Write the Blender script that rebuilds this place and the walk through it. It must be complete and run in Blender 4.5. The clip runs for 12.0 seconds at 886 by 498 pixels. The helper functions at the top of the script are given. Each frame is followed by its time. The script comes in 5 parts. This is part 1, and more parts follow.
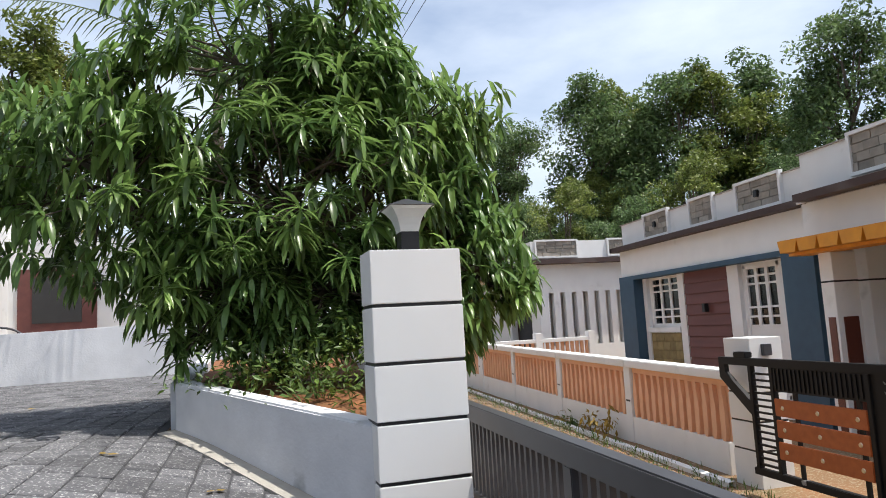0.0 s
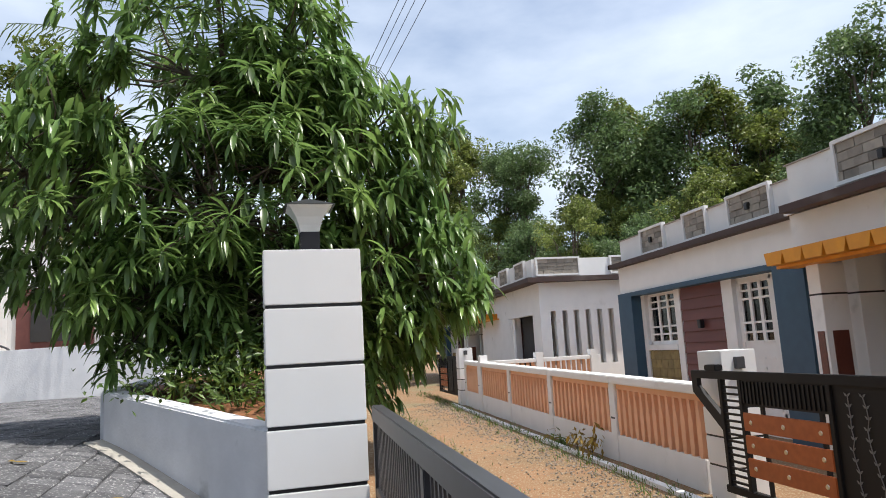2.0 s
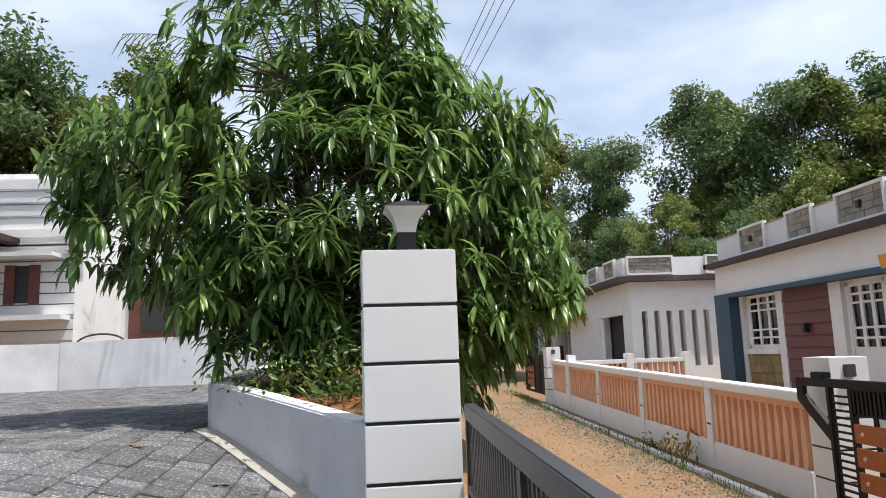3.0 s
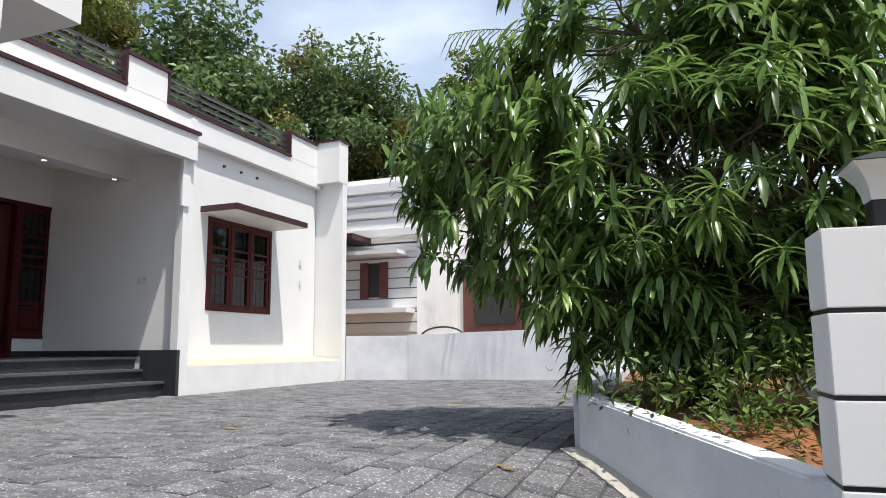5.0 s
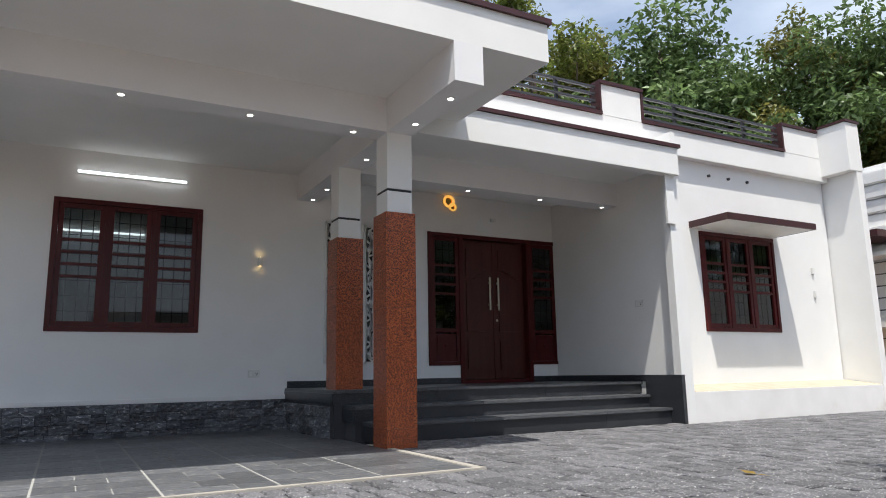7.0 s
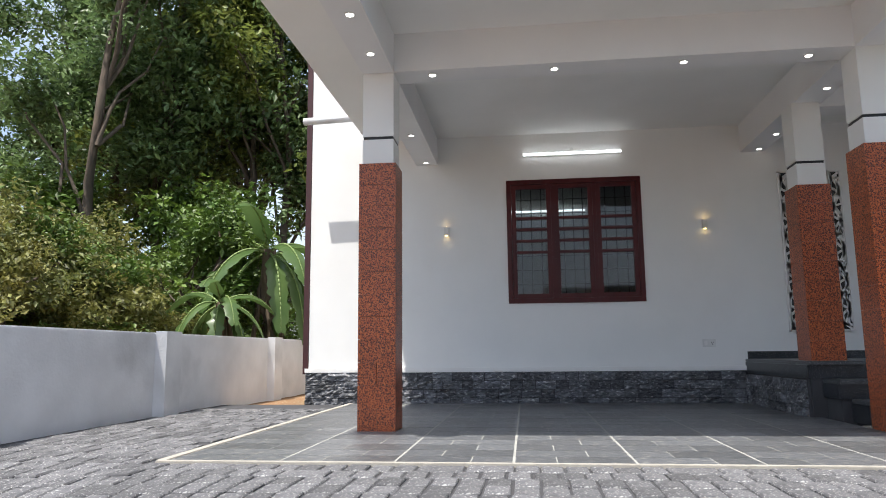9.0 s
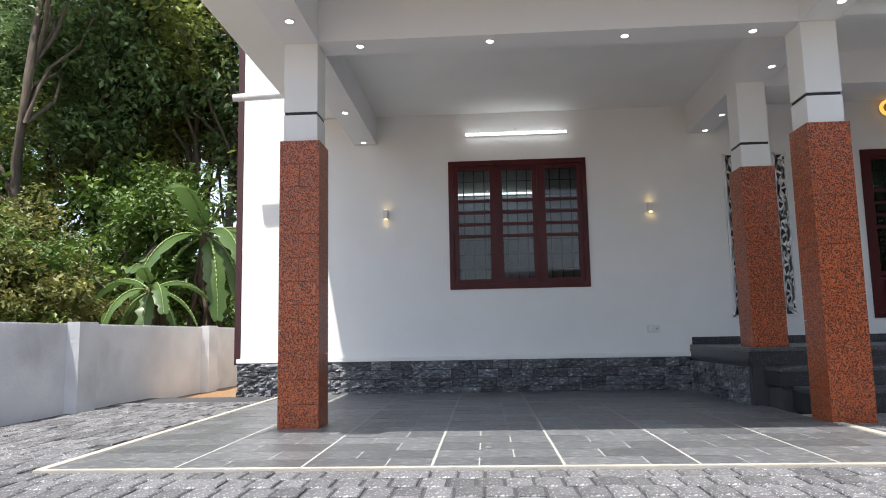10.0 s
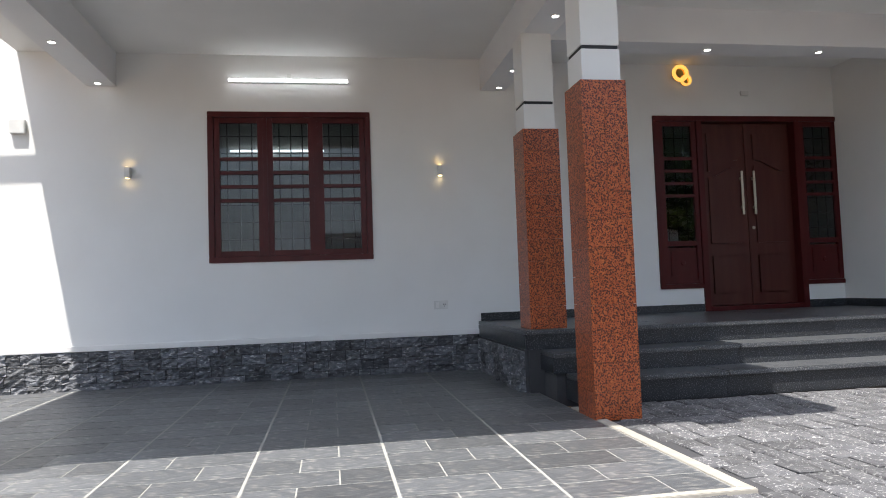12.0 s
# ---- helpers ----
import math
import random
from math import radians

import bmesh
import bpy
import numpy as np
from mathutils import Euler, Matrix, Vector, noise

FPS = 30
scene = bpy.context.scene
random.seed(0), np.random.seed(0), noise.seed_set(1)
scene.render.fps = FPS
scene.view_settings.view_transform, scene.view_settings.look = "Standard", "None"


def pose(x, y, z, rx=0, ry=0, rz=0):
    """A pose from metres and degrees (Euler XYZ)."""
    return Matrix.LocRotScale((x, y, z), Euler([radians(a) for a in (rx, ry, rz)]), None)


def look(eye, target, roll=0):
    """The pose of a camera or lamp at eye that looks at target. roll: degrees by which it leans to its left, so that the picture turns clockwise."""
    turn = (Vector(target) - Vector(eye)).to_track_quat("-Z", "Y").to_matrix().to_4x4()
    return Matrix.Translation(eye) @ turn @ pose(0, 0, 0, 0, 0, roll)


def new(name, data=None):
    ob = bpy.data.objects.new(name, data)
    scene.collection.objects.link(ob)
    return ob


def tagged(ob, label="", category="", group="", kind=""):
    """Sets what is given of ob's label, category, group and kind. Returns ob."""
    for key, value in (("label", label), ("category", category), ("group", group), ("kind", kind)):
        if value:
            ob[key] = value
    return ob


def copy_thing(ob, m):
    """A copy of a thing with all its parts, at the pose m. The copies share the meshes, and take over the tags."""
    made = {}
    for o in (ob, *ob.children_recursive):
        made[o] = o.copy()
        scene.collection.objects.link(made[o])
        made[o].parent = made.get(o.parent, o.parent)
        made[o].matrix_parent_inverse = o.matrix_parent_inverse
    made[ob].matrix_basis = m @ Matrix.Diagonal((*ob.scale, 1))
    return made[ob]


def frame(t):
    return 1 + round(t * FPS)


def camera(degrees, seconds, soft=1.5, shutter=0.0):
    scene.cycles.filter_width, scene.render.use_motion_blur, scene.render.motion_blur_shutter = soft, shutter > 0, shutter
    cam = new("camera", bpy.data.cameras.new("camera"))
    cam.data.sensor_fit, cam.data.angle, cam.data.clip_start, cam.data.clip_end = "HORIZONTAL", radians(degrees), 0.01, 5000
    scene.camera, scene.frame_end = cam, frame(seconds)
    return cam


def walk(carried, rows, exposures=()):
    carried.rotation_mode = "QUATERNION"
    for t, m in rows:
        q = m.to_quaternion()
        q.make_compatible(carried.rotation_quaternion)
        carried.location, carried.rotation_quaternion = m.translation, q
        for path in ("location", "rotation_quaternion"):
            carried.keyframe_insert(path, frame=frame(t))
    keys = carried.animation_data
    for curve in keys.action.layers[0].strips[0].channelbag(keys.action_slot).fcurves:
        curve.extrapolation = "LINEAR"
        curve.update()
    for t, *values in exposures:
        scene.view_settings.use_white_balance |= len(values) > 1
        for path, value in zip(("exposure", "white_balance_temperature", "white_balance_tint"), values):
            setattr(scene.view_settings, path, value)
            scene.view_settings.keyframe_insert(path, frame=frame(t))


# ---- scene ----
cam = camera(65.2, 12.0, 0.95)
PATH = [
    (0, (-0.14, 1.144, 0.557), (0.302, 3.083, 0.778), -3.2),
    (0.5, (0.076, 1.103, 0.504), (0.505, 3.041, 0.742), -3.5),
    (1, (0.233, 1.214, 0.481), (0.65, 3.153, 0.742), -3.3),
    (1.5, (0.364, 1.18, 0.452), (0.763, 3.12, 0.732), -3.4),
    (2, (0.491, 1.126, 0.42), (0.871, 3.068, 0.708), -3.3),
    (2.5, (0.512, 1.097, 0.419), (0.813, 3.052, 0.711), -2.9),
    (2.7, (0.499, 1.09, 0.426), (0.735, 3.054, 0.719), -2.4),
    (4.3, (0.042, 1.635, 0.524), (-0.33, 3.581, 0.797), -0.8),
    (4.5, (-0.001, 1.777, 0.549), (-0.473, 3.701, 0.827), -0.2),
    (5, (-0.071, 1.937, 0.563), (-0.801, 3.778, 0.844), -0.5),
    (5.5, (-0.134, 2.036, 0.596), (-1.147, 3.735, 0.891), -1.2),
    (6, (-0.188, 2.179, 0.605), (-1.515, 3.64, 0.93), -0.9),
    (6.5, (-0.253, 2.294, 0.592), (-1.808, 3.505, 0.935), -0.8),
    (7, (-0.392, 2.396, 0.637), (-2.123, 3.335, 0.988), -1.0),
    (7.5, (-0.46, 2.422, 0.631), (-2.332, 3.031, 0.983), -0.8),
    (7.7, (-0.493, 2.513, 0.625), (-2.411, 2.953, 0.978), -0.7),
    (9.3, (-0.821, 2.319, 0.585), (-2.784, 2.065, 0.873), -0.6),
    (9.5, (-0.872, 2.315, 0.584), (-2.841, 2.092, 0.858), -0.8),
    (10, (-1.12, 2.555, 0.638), (-3.102, 2.439, 0.884), -1.1),
    (10.5, (-1.361, 2.716, 0.667), (-3.348, 2.769, 0.891), -1.5),
    (11, (-1.635, 2.855, 0.772), (-3.617, 3.042, 0.959), -1.9),
    (11.5, (-1.851, 3.093, 0.835), (-3.825, 3.368, 0.993), -2.0),
    (12, (-2.053, 3.351, 0.836), (-4.024, 3.671, 0.948), -2.0),
]
EXPOSURE = [(0, 0.3), (2.5, 0.3), (4.5, 0.24), (5.5, 0.44), (6.5, 0.3), (7.5, 0.26), (9.5, 0.76), (10.5, 0.82), (12, 0.86)]
walk(cam, [(t, look(eye, target, roll)) for t, eye, target, roll in PATH], EXPOSURE)

# ---- light ----
SUN_DIR = Vector((0.34, -0.17, 1.0)).normalized()
sun = new("sun", bpy.data.lights.new("sun", "SUN"))
sun.data.energy, sun.data.angle, sun.data.color = 4.4, radians(0.55), (1.0, 0.955, 0.89)
sun.matrix_world = look(SUN_DIR * 30, (0, 0, 0))

world = bpy.data.worlds.new("sky")
scene.world = world
world.use_nodes = True
wn, wl = world.node_tree.nodes, world.node_tree.links
wn.clear()
sky = wn.new("ShaderNodeTexSky")
sky.sky_type, sky.sun_disc = "NISHITA", False
sky.sun_elevation = math.asin(SUN_DIR.z)
sky.sun_rotation = math.atan2(SUN_DIR.x, SUN_DIR.y)
sky.air_density, sky.dust_density, sky.ozone_density = 1.0, 2.5, 1.0
geo = wn.new("ShaderNodeTexCoord")
squash = wn.new("ShaderNodeMapping")
squash.inputs["Scale"].default_value = (1.0, 1.0, 2.6)
cloud = wn.new("ShaderNodeTexNoise")
cloud.inputs["Scale"].default_value, cloud.inputs["Detail"].default_value, cloud.inputs["Roughness"].default_value = 1.7, 7.0, 0.55
ramp = wn.new("ShaderNodeValToRGB")
ramp.color_ramp.elements[0].position, ramp.color_ramp.elements[1].position = 0.40, 0.72
ramp.color_ramp.elements[0].color, ramp.color_ramp.elements[1].color = (0.12, 0.12, 0.12, 1), (0.95, 0.95, 0.95, 1)
mix = wn.new("ShaderNodeMix")
mix.data_type = "RGBA"
mix.inputs[7].default_value = (5.2, 5.8, 6.7, 1)
bg = wn.new("ShaderNodeBackground")
bg.inputs["Strength"].default_value = 0.15
wout = wn.new("ShaderNodeOutputWorld")
wl.new(geo.outputs["Generated"], squash.inputs["Vector"])
wl.new(squash.outputs["Vector"], cloud.inputs["Vector"])
wl.new(cloud.outputs["Fac"], ramp.inputs["Fac"])
wl.new(ramp.outputs["Color"], mix.inputs[0])
wl.new(sky.outputs["Color"], mix.inputs[6])
wl.new(mix.outputs[2], bg.inputs["Color"])
wl.new(bg.outputs["Background"], wout.inputs["Surface"])


# ---- materials ----
def mat(name, color, rough=0.6, metal=0.0, vary=None, scale=6.0, bump=0.0, bump_scale=60.0, rand=0.0, spec=0.5,
        speck=None, speck_scale=160.0, speck_at=(0.52, 0.6), island=0.0, detail=5.0, stain=None, stain_scale=1.3, stain_at=(0.55, 0.75), stretch=(1, 1, 1)):
    """Principled material: two scales of colour variation, optional specks and stains, fine relief."""
    m = bpy.data.materials.new(name)
    m.use_nodes = True
    n, l = m.node_tree.nodes, m.node_tree.links
    b = n["Principled BSDF"]
    b.inputs["Roughness"].default_value, b.inputs["Metallic"].default_value = rough, metal
    b.inputs["Specular IOR Level"].default_value = spec
    tc = n.new("ShaderNodeTexCoord")
    mp = n.new("ShaderNodeMapping")
    mp.inputs["Scale"].default_value = stretch
    l.new(tc.outputs["Object"], mp.inputs["Vector"])

    def noise_fac(sc, lo, hi, det=detail):
        t = n.new("ShaderNodeTexNoise")
        t.inputs["Scale"].default_value, t.inputs["Detail"].default_value = sc, det
        l.new(mp.outputs["Vector"], t.inputs["Vector"])
        r = n.new("ShaderNodeMapRange")
        r.inputs["From Min"].default_value, r.inputs["From Max"].default_value = lo, hi
        l.new(t.outputs["Fac"], r.inputs["Value"])
        return r.outputs["Result"]

    def blend(fac, a, c):
        x = n.new("ShaderNodeMix")
        x.data_type = "RGBA"
        l.new(fac, x.inputs[0])
        if isinstance(a, tuple):
            x.inputs[6].default_value = (*a, 1)
        else:
            l.new(a, x.inputs[6])
        x.inputs[7].default_value = (*c, 1)
        return x.outputs[2]

    col = blend(noise_fac(scale, 0.3, 0.7), color, vary or tuple(v * 0.85 for v in color))
    if stain:
        col = blend(noise_fac(stain_scale, *stain_at), col, stain)
    if speck:
        col = blend(noise_fac(speck_scale, *speck_at, 2.0), col, speck)
    if rand or island:
        src = n.new("ShaderNodeNewGeometry").outputs["Random Per Island"] if island else n.new("ShaderNodeObjectInfo").outputs["Random"]
        r = n.new("ShaderNodeMapRange")
        r.inputs["To Min"].default_value, r.inputs["To Max"].default_value = 1 - (rand or island), 1 + (rand or island)
        l.new(src, r.inputs["Value"])
        h = n.new("ShaderNodeHueSaturation")
        l.new(r.outputs["Result"], h.inputs["Value"])
        l.new(col, h.inputs["Color"])
        col = h.outputs["Color"]
    l.new(col, b.inputs["Base Color"])
    if bump:
        t = n.new("ShaderNodeTexNoise")
        t.inputs["Scale"].default_value, t.inputs["Detail"].default_value = bump_scale, 6.0
        l.new(mp.outputs["Vector"], t.inputs["Vector"])
        bp = n.new("ShaderNodeBump")
        bp.inputs["Strength"].default_value, bp.inputs["Distance"].default_value = bump, 0.01
        l.new(t.outputs["Fac"], bp.inputs["Height"])
        l.new(bp.outputs["Normal"], b.inputs["Normal"])
    return m


def glowing(name, color, strength):
    m = bpy.data.materials.new(name)
    m.use_nodes = True
    b = m.node_tree.nodes["Principled BSDF"]
    b.inputs["Emission Color"].default_value, b.inputs["Emission Strength"].default_value = (*color, 1), strength
    b.inputs["Base Color"].default_value = (*color, 1)
    return m


def leafy(name, color, young, rough=0.35, through_light=0.25, island=0.35):
    m = mat(name, color, rough, vary=young, scale=1.6, island=island, spec=0.5)
    n, l = m.node_tree.nodes, m.node_tree.links
    b = n["Principled BSDF"]
    tr = n.new("ShaderNodeBsdfTranslucent")
    src = b.inputs["Base Color"].links[0].from_socket
    l.new(src, tr.inputs["Color"])
    ms = n.new("ShaderNodeMixShader")
    ms.inputs[0].default_value = through_light
    l.new(b.outputs["BSDF"], ms.inputs[1])
    l.new(tr.outputs["BSDF"], ms.inputs[2])
    l.new(ms.outputs["Shader"], n["Material Output"].inputs["Surface"])
    return m


WHITE = mat("white_wall_paint", (0.80, 0.80, 0.785), 0.7, vary=(0.765, 0.765, 0.75), scale=2.2, bump=0.03, bump_scale=90)
WHITE_TRIM = mat("white_trim_paint", (0.80, 0.79, 0.78), 0.65, vary=(0.74, 0.73, 0.71), scale=3, bump=0.1, bump_scale=70, stain=(0.62, 0.60, 0.54), stain_at=(0.62, 0.8))
WHITE_OLD = mat("weathered_white_paint", (0.80, 0.80, 0.79), 0.8, vary=(0.75, 0.75, 0.74), scale=2.5, bump=0.15, bump_scale=50, stain=(0.40, 0.40, 0.37), stain_scale=2.0, stain_at=(0.66, 0.9))
COMPOUND = mat("limewashed_plaster", (0.74, 0.75, 0.77), 0.9, vary=(0.63, 0.64, 0.66), scale=2.6, bump=0.3, bump_scale=35, stain=(0.40, 0.41, 0.42), stain_scale=1.2, stain_at=(0.58, 0.85))
PLANTER_PAINT = mat("worn_white_cement_paint", (0.72, 0.73, 0.75), 0.85, vary=(0.60, 0.61, 0.63), scale=4, bump=0.25, bump_scale=45, stain=(0.30, 0.31, 0.31), stain_scale=3.5, stain_at=(0.64, 0.78))
CEIL = mat("ceiling_paint", (0.78, 0.78, 0.78), 0.8, vary=(0.73, 0.73, 0.74), scale=1.5)
MAROON = mat("maroon_trim_paint", (0.055, 0.014, 0.016), 0.45, vary=(0.04, 0.012, 0.012))
FRAME_RED = mat("polished_red_wood", (0.085, 0.012, 0.012), 0.34, spec=0.22, vary=(0.055, 0.005, 0.006), scale=9, stretch=(1, 1, 0.15), bump=0.05)
DOOR_RED = mat("polished_door_wood", (0.08, 0.023, 0.017), 0.3, spec=0.3, vary=(0.06, 0.011, 0.009), scale=12, stretch=(1, 1, 0.1), bump=0.06)
GRANITE_RED = mat("red_granite", (0.52, 0.145, 0.045), 0.36, vary=(0.30, 0.06, 0.022), scale=40, speck=(0.075, 0.02, 0.013), speck_scale=100, speck_at=(0.49, 0.565), rand=0.06)
JOINT_RED = mat("red_granite_joint", (0.27, 0.10, 0.055), 0.7)
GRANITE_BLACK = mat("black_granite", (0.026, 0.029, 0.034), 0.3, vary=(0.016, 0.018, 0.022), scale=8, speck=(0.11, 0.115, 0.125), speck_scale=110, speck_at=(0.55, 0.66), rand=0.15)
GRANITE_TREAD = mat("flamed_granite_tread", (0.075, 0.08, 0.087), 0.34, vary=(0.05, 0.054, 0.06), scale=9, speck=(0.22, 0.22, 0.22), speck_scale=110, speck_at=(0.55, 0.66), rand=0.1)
STONE = mat("split_face_stone", (0.17, 0.175, 0.19), 0.75, vary=(0.07, 0.075, 0.085), scale=18, bump=1.0, bump_scale=16, rand=0.45, stain=(0.34, 0.34, 0.35), stain_scale=22, stain_at=(0.58, 0.66), stretch=(1, 1, 2.2))
for nd in STONE.node_tree.nodes:
    if nd.type == "BUMP":
        nd.inputs["Distance"].default_value = 0.05
MORTAR = mat("dark_mortar", (0.06, 0.06, 0.065), 0.95)
PAVER = mat("grey_cobble", (0.13, 0.13, 0.136), 0.85, vary=(0.08, 0.08, 0.087), scale=11, bump=0.9, bump_scale=45, rand=0.3, speck=(0.33, 0.33, 0.325), speck_scale=62, speck_at=(0.57, 0.68))
PAVER_REST = mat("grey_cobble_field", (0.13, 0.13, 0.136), 0.85, vary=(0.08, 0.08, 0.087), scale=11, bump=0.9, bump_scale=45, island=0.3, speck=(0.33, 0.33, 0.325), speck_scale=62, speck_at=(0.57, 0.68))
TILE = mat("slate_floor_tile", (0.125, 0.13, 0.138), 0.4, vary=(0.07, 0.076, 0.084), scale=13, bump=0.3, bump_scale=40, rand=0.26, stain=(0.26, 0.25, 0.235), stain_scale=22, stain_at=(0.52, 0.72), stretch=(1.6, 0.7, 1))
GROUT = mat("pale_grout", (0.36, 0.36, 0.335), 0.9)
EDGING = mat("cream_cement_edging", (0.40, 0.375, 0.33), 0.9, vary=(0.34, 0.32, 0.28), scale=14, bump=0.3)
SOIL = mat("red_soil", (0.27, 0.105, 0.04), 0.95, vary=(0.17, 0.08, 0.035), scale=9, bump=0.8, bump_scale=30)
EARTH = mat("laterite_ground", (0.26, 0.13, 0.058), 0.95, vary=(0.17, 0.105, 0.05), scale=1.1, bump=0.8, bump_scale=22, speck=(0.29, 0.235, 0.15), speck_scale=38, speck_at=(0.54, 0.62), stain=(0.16, 0.14, 0.07), stain_scale=0.5, stain_at=(0.55, 0.7))
BLACK = mat("black_paint", (0.012, 0.012, 0.013), 0.45)
GATE_GREY = mat("charcoal_gate_paint", (0.055, 0.056, 0.062), 0.42, vary=(0.045, 0.045, 0.05))
GATE_BLACK = mat("chipped_black_enamel", (0.010, 0.010, 0.011), 0.55, spec=0.25, stain=(0.30, 0.30, 0.29), stain_scale=4, stain_at=(0.70, 0.72))
WOOD_ORANGE = mat("orange_gate_board", (0.40, 0.105, 0.025), 0.45, vary=(0.31, 0.075, 0.018), scale=14, stretch=(1, 0.12, 1))
STEEL = mat("brushed_steel", (0.62, 0.58, 0.48), 0.28, 1.0)
BRASS = mat("brass", (0.85, 0.55, 0.14), 0.25, 1.0)
PLASTIC = mat("white_plastic", (0.74, 0.74, 0.72), 0.4)
PVC = mat("white_pvc_pipe", (0.72, 0.73, 0.74), 0.4)
# Flat dark colour put in for the shade of rooms, recesses and window openings.
DARK = mat("painted_dark_shade", (0.05, 0.05, 0.05), 0.9)
PEACH = mat("peach_wall_paint", (0.80, 0.47, 0.29), 0.75, vary=(0.72, 0.40, 0.24), scale=2.5, bump=0.1)
BLUE = mat("navy_blue_paint", (0.035, 0.085, 0.135), 0.6, vary=(0.028, 0.07, 0.115))
SIDING = mat("brown_lap_siding", (0.16, 0.055, 0.045), 0.6, vary=(0.12, 0.04, 0.035), scale=8, stretch=(1, 0.1, 1))
AWNING = mat("orange_yellow_paint", (0.72, 0.30, 0.02), 0.6, vary=(0.6, 0.24, 0.02))
OCHRE = mat("ochre_stone_cladding", (0.30, 0.235, 0.10), 0.85, vary=(0.22, 0.16, 0.07), scale=8, bump=0.6, rand=0.2)
SLAB_STONE = mat("grey_slab_cladding", (0.34, 0.30, 0.25), 0.85, vary=(0.24, 0.22, 0.19), scale=8, bump=0.7, rand=0.35)
BROWN_TILE = mat("brown_granite_tile", (0.15, 0.045, 0.03), 0.4, speck=(0.06, 0.02, 0.015), speck_scale=90)
EAVE = mat("dark_brown_eave_paint", (0.06, 0.035, 0.03), 0.7, stain=(0.12, 0.10, 0.09))
BARK = mat("tree_bark", (0.13, 0.10, 0.075), 0.95, vary=(0.075, 0.06, 0.045), scale=10, bump=1.0, bump_scale=22, stretch=(1, 1, 0.3))
MANGO = leafy("mango_leaf", (0.085, 0.165, 0.048), (0.22, 0.33, 0.09), 0.28, 0.42, 0.5)
BUSH = leafy("undergrowth_leaf", (0.06, 0.12, 0.02), (0.12, 0.18, 0.03), 0.5)
DRY = leafy("dry_yellow_leaf", (0.36, 0.25, 0.03), (0.22, 0.13, 0.03), 0.6)
FOREST = leafy("forest_leaf", (0.085, 0.145, 0.055), (0.15, 0.22, 0.08), 0.45, 0.36, 0.5)
FOREST_B = leafy("forest_leaf_light", (0.125, 0.18, 0.04), (0.22, 0.25, 0.06), 0.45, 0.36, 0.5)
BAMBOO = leafy("bamboo_leaf", (0.125, 0.155, 0.045), (0.25, 0.23, 0.065), 0.5, 0.36, 0.45)
PALM = leafy("palm_leaf", (0.05, 0.09, 0.02), (0.085, 0.13, 0.03), 0.4, 0.25, 0.3)
BANANA = leafy("banana_leaf", (0.06, 0.115, 0.03), (0.10, 0.16, 0.05), 0.35, 0.3, 0.2)
BANANA_DRY = mat("dry_banana_sheath", (0.12, 0.085, 0.05), 0.9, vary=(0.06, 0.045, 0.03), scale=9, bump=0.8, stretch=(1, 1, 0.2))
RIB_GREEN = mat("pale_leaf_rib", (0.20, 0.27, 0.09), 0.5, vary=(0.15, 0.22, 0.07))
CREAM_LEDGE = mat("yellowed_cement_ledge", (0.50, 0.45, 0.35), 0.9, vary=(0.42, 0.37, 0.28), scale=7, bump=0.3)
CUTOUT = mat("worn_grey_enamel", (0.17, 0.17, 0.17), 0.6)
LAMP_GLASS = mat("frosted_lamp_panel", (0.62, 0.64, 0.62), 0.35)
TUBE = glowing("lit_tube", (0.93, 0.97, 1.0), 3.0)
SPOT = glowing("lit_downlight", (1.0, 0.97, 0.9), 3.5)
WARM = glowing("lit_warm_lens", (1.0, 0.66, 0.25), 9.0)
CLOCK_GLOW = glowing("lit_amber_ring", (1.0, 0.55, 0.12), 0.55)

GLASS = bpy.data.materials.new("window_glass")
GLASS.use_nodes = True
gb = GLASS.node_tree.nodes["Principled BSDF"]
gb.inputs["Base Color"].default_value = (0.27, 0.30, 0.30, 1)
gb.inputs["Roughness"].default_value, gb.inputs["IOR"].default_value, gb.inputs["Transmission Weight"].default_value = 0.02, 1.45, 1.0


# ---- building helpers ----
def box(bm, x0, x1, y0, y1, z0, z1, bevel=0.0):
    r = bmesh.ops.create_cube(bm, size=1.0)
    m = Matrix.Translation(((x0 + x1) / 2, (y0 + y1) / 2, (z0 + z1) / 2)) @ Matrix.Diagonal((abs(x1 - x0), abs(y1 - y0), abs(z1 - z0), 1))
    bmesh.ops.transform(bm, matrix=m, verts=r["verts"])
    if bevel:
        edges = {e for v in r["verts"] for e in v.link_edges}
        bmesh.ops.bevel(bm, geom=list(edges), offset=bevel, segments=2, affect="EDGES", clamp_overlap=True)
    return bm


def boxes(*rows, bevel=0.0):
    bm = bmesh.new()
    for r in rows:
        box(bm, *r, bevel=bevel)
    return bm


def tube(bm, a, b, r0, r1=None, seg=10):
    a, b = Vector(a), Vector(b)
    r1 = r0 if r1 is None else r1
    q = (b - a).to_track_quat("Z", "Y").to_matrix().to_4x4()
    m = Matrix.Translation((a + b) / 2) @ q
    bmesh.ops.create_cone(bm, cap_ends=True, segments=seg, radius1=r0, radius2=r1, depth=(b - a).length, matrix=m)
    return bm


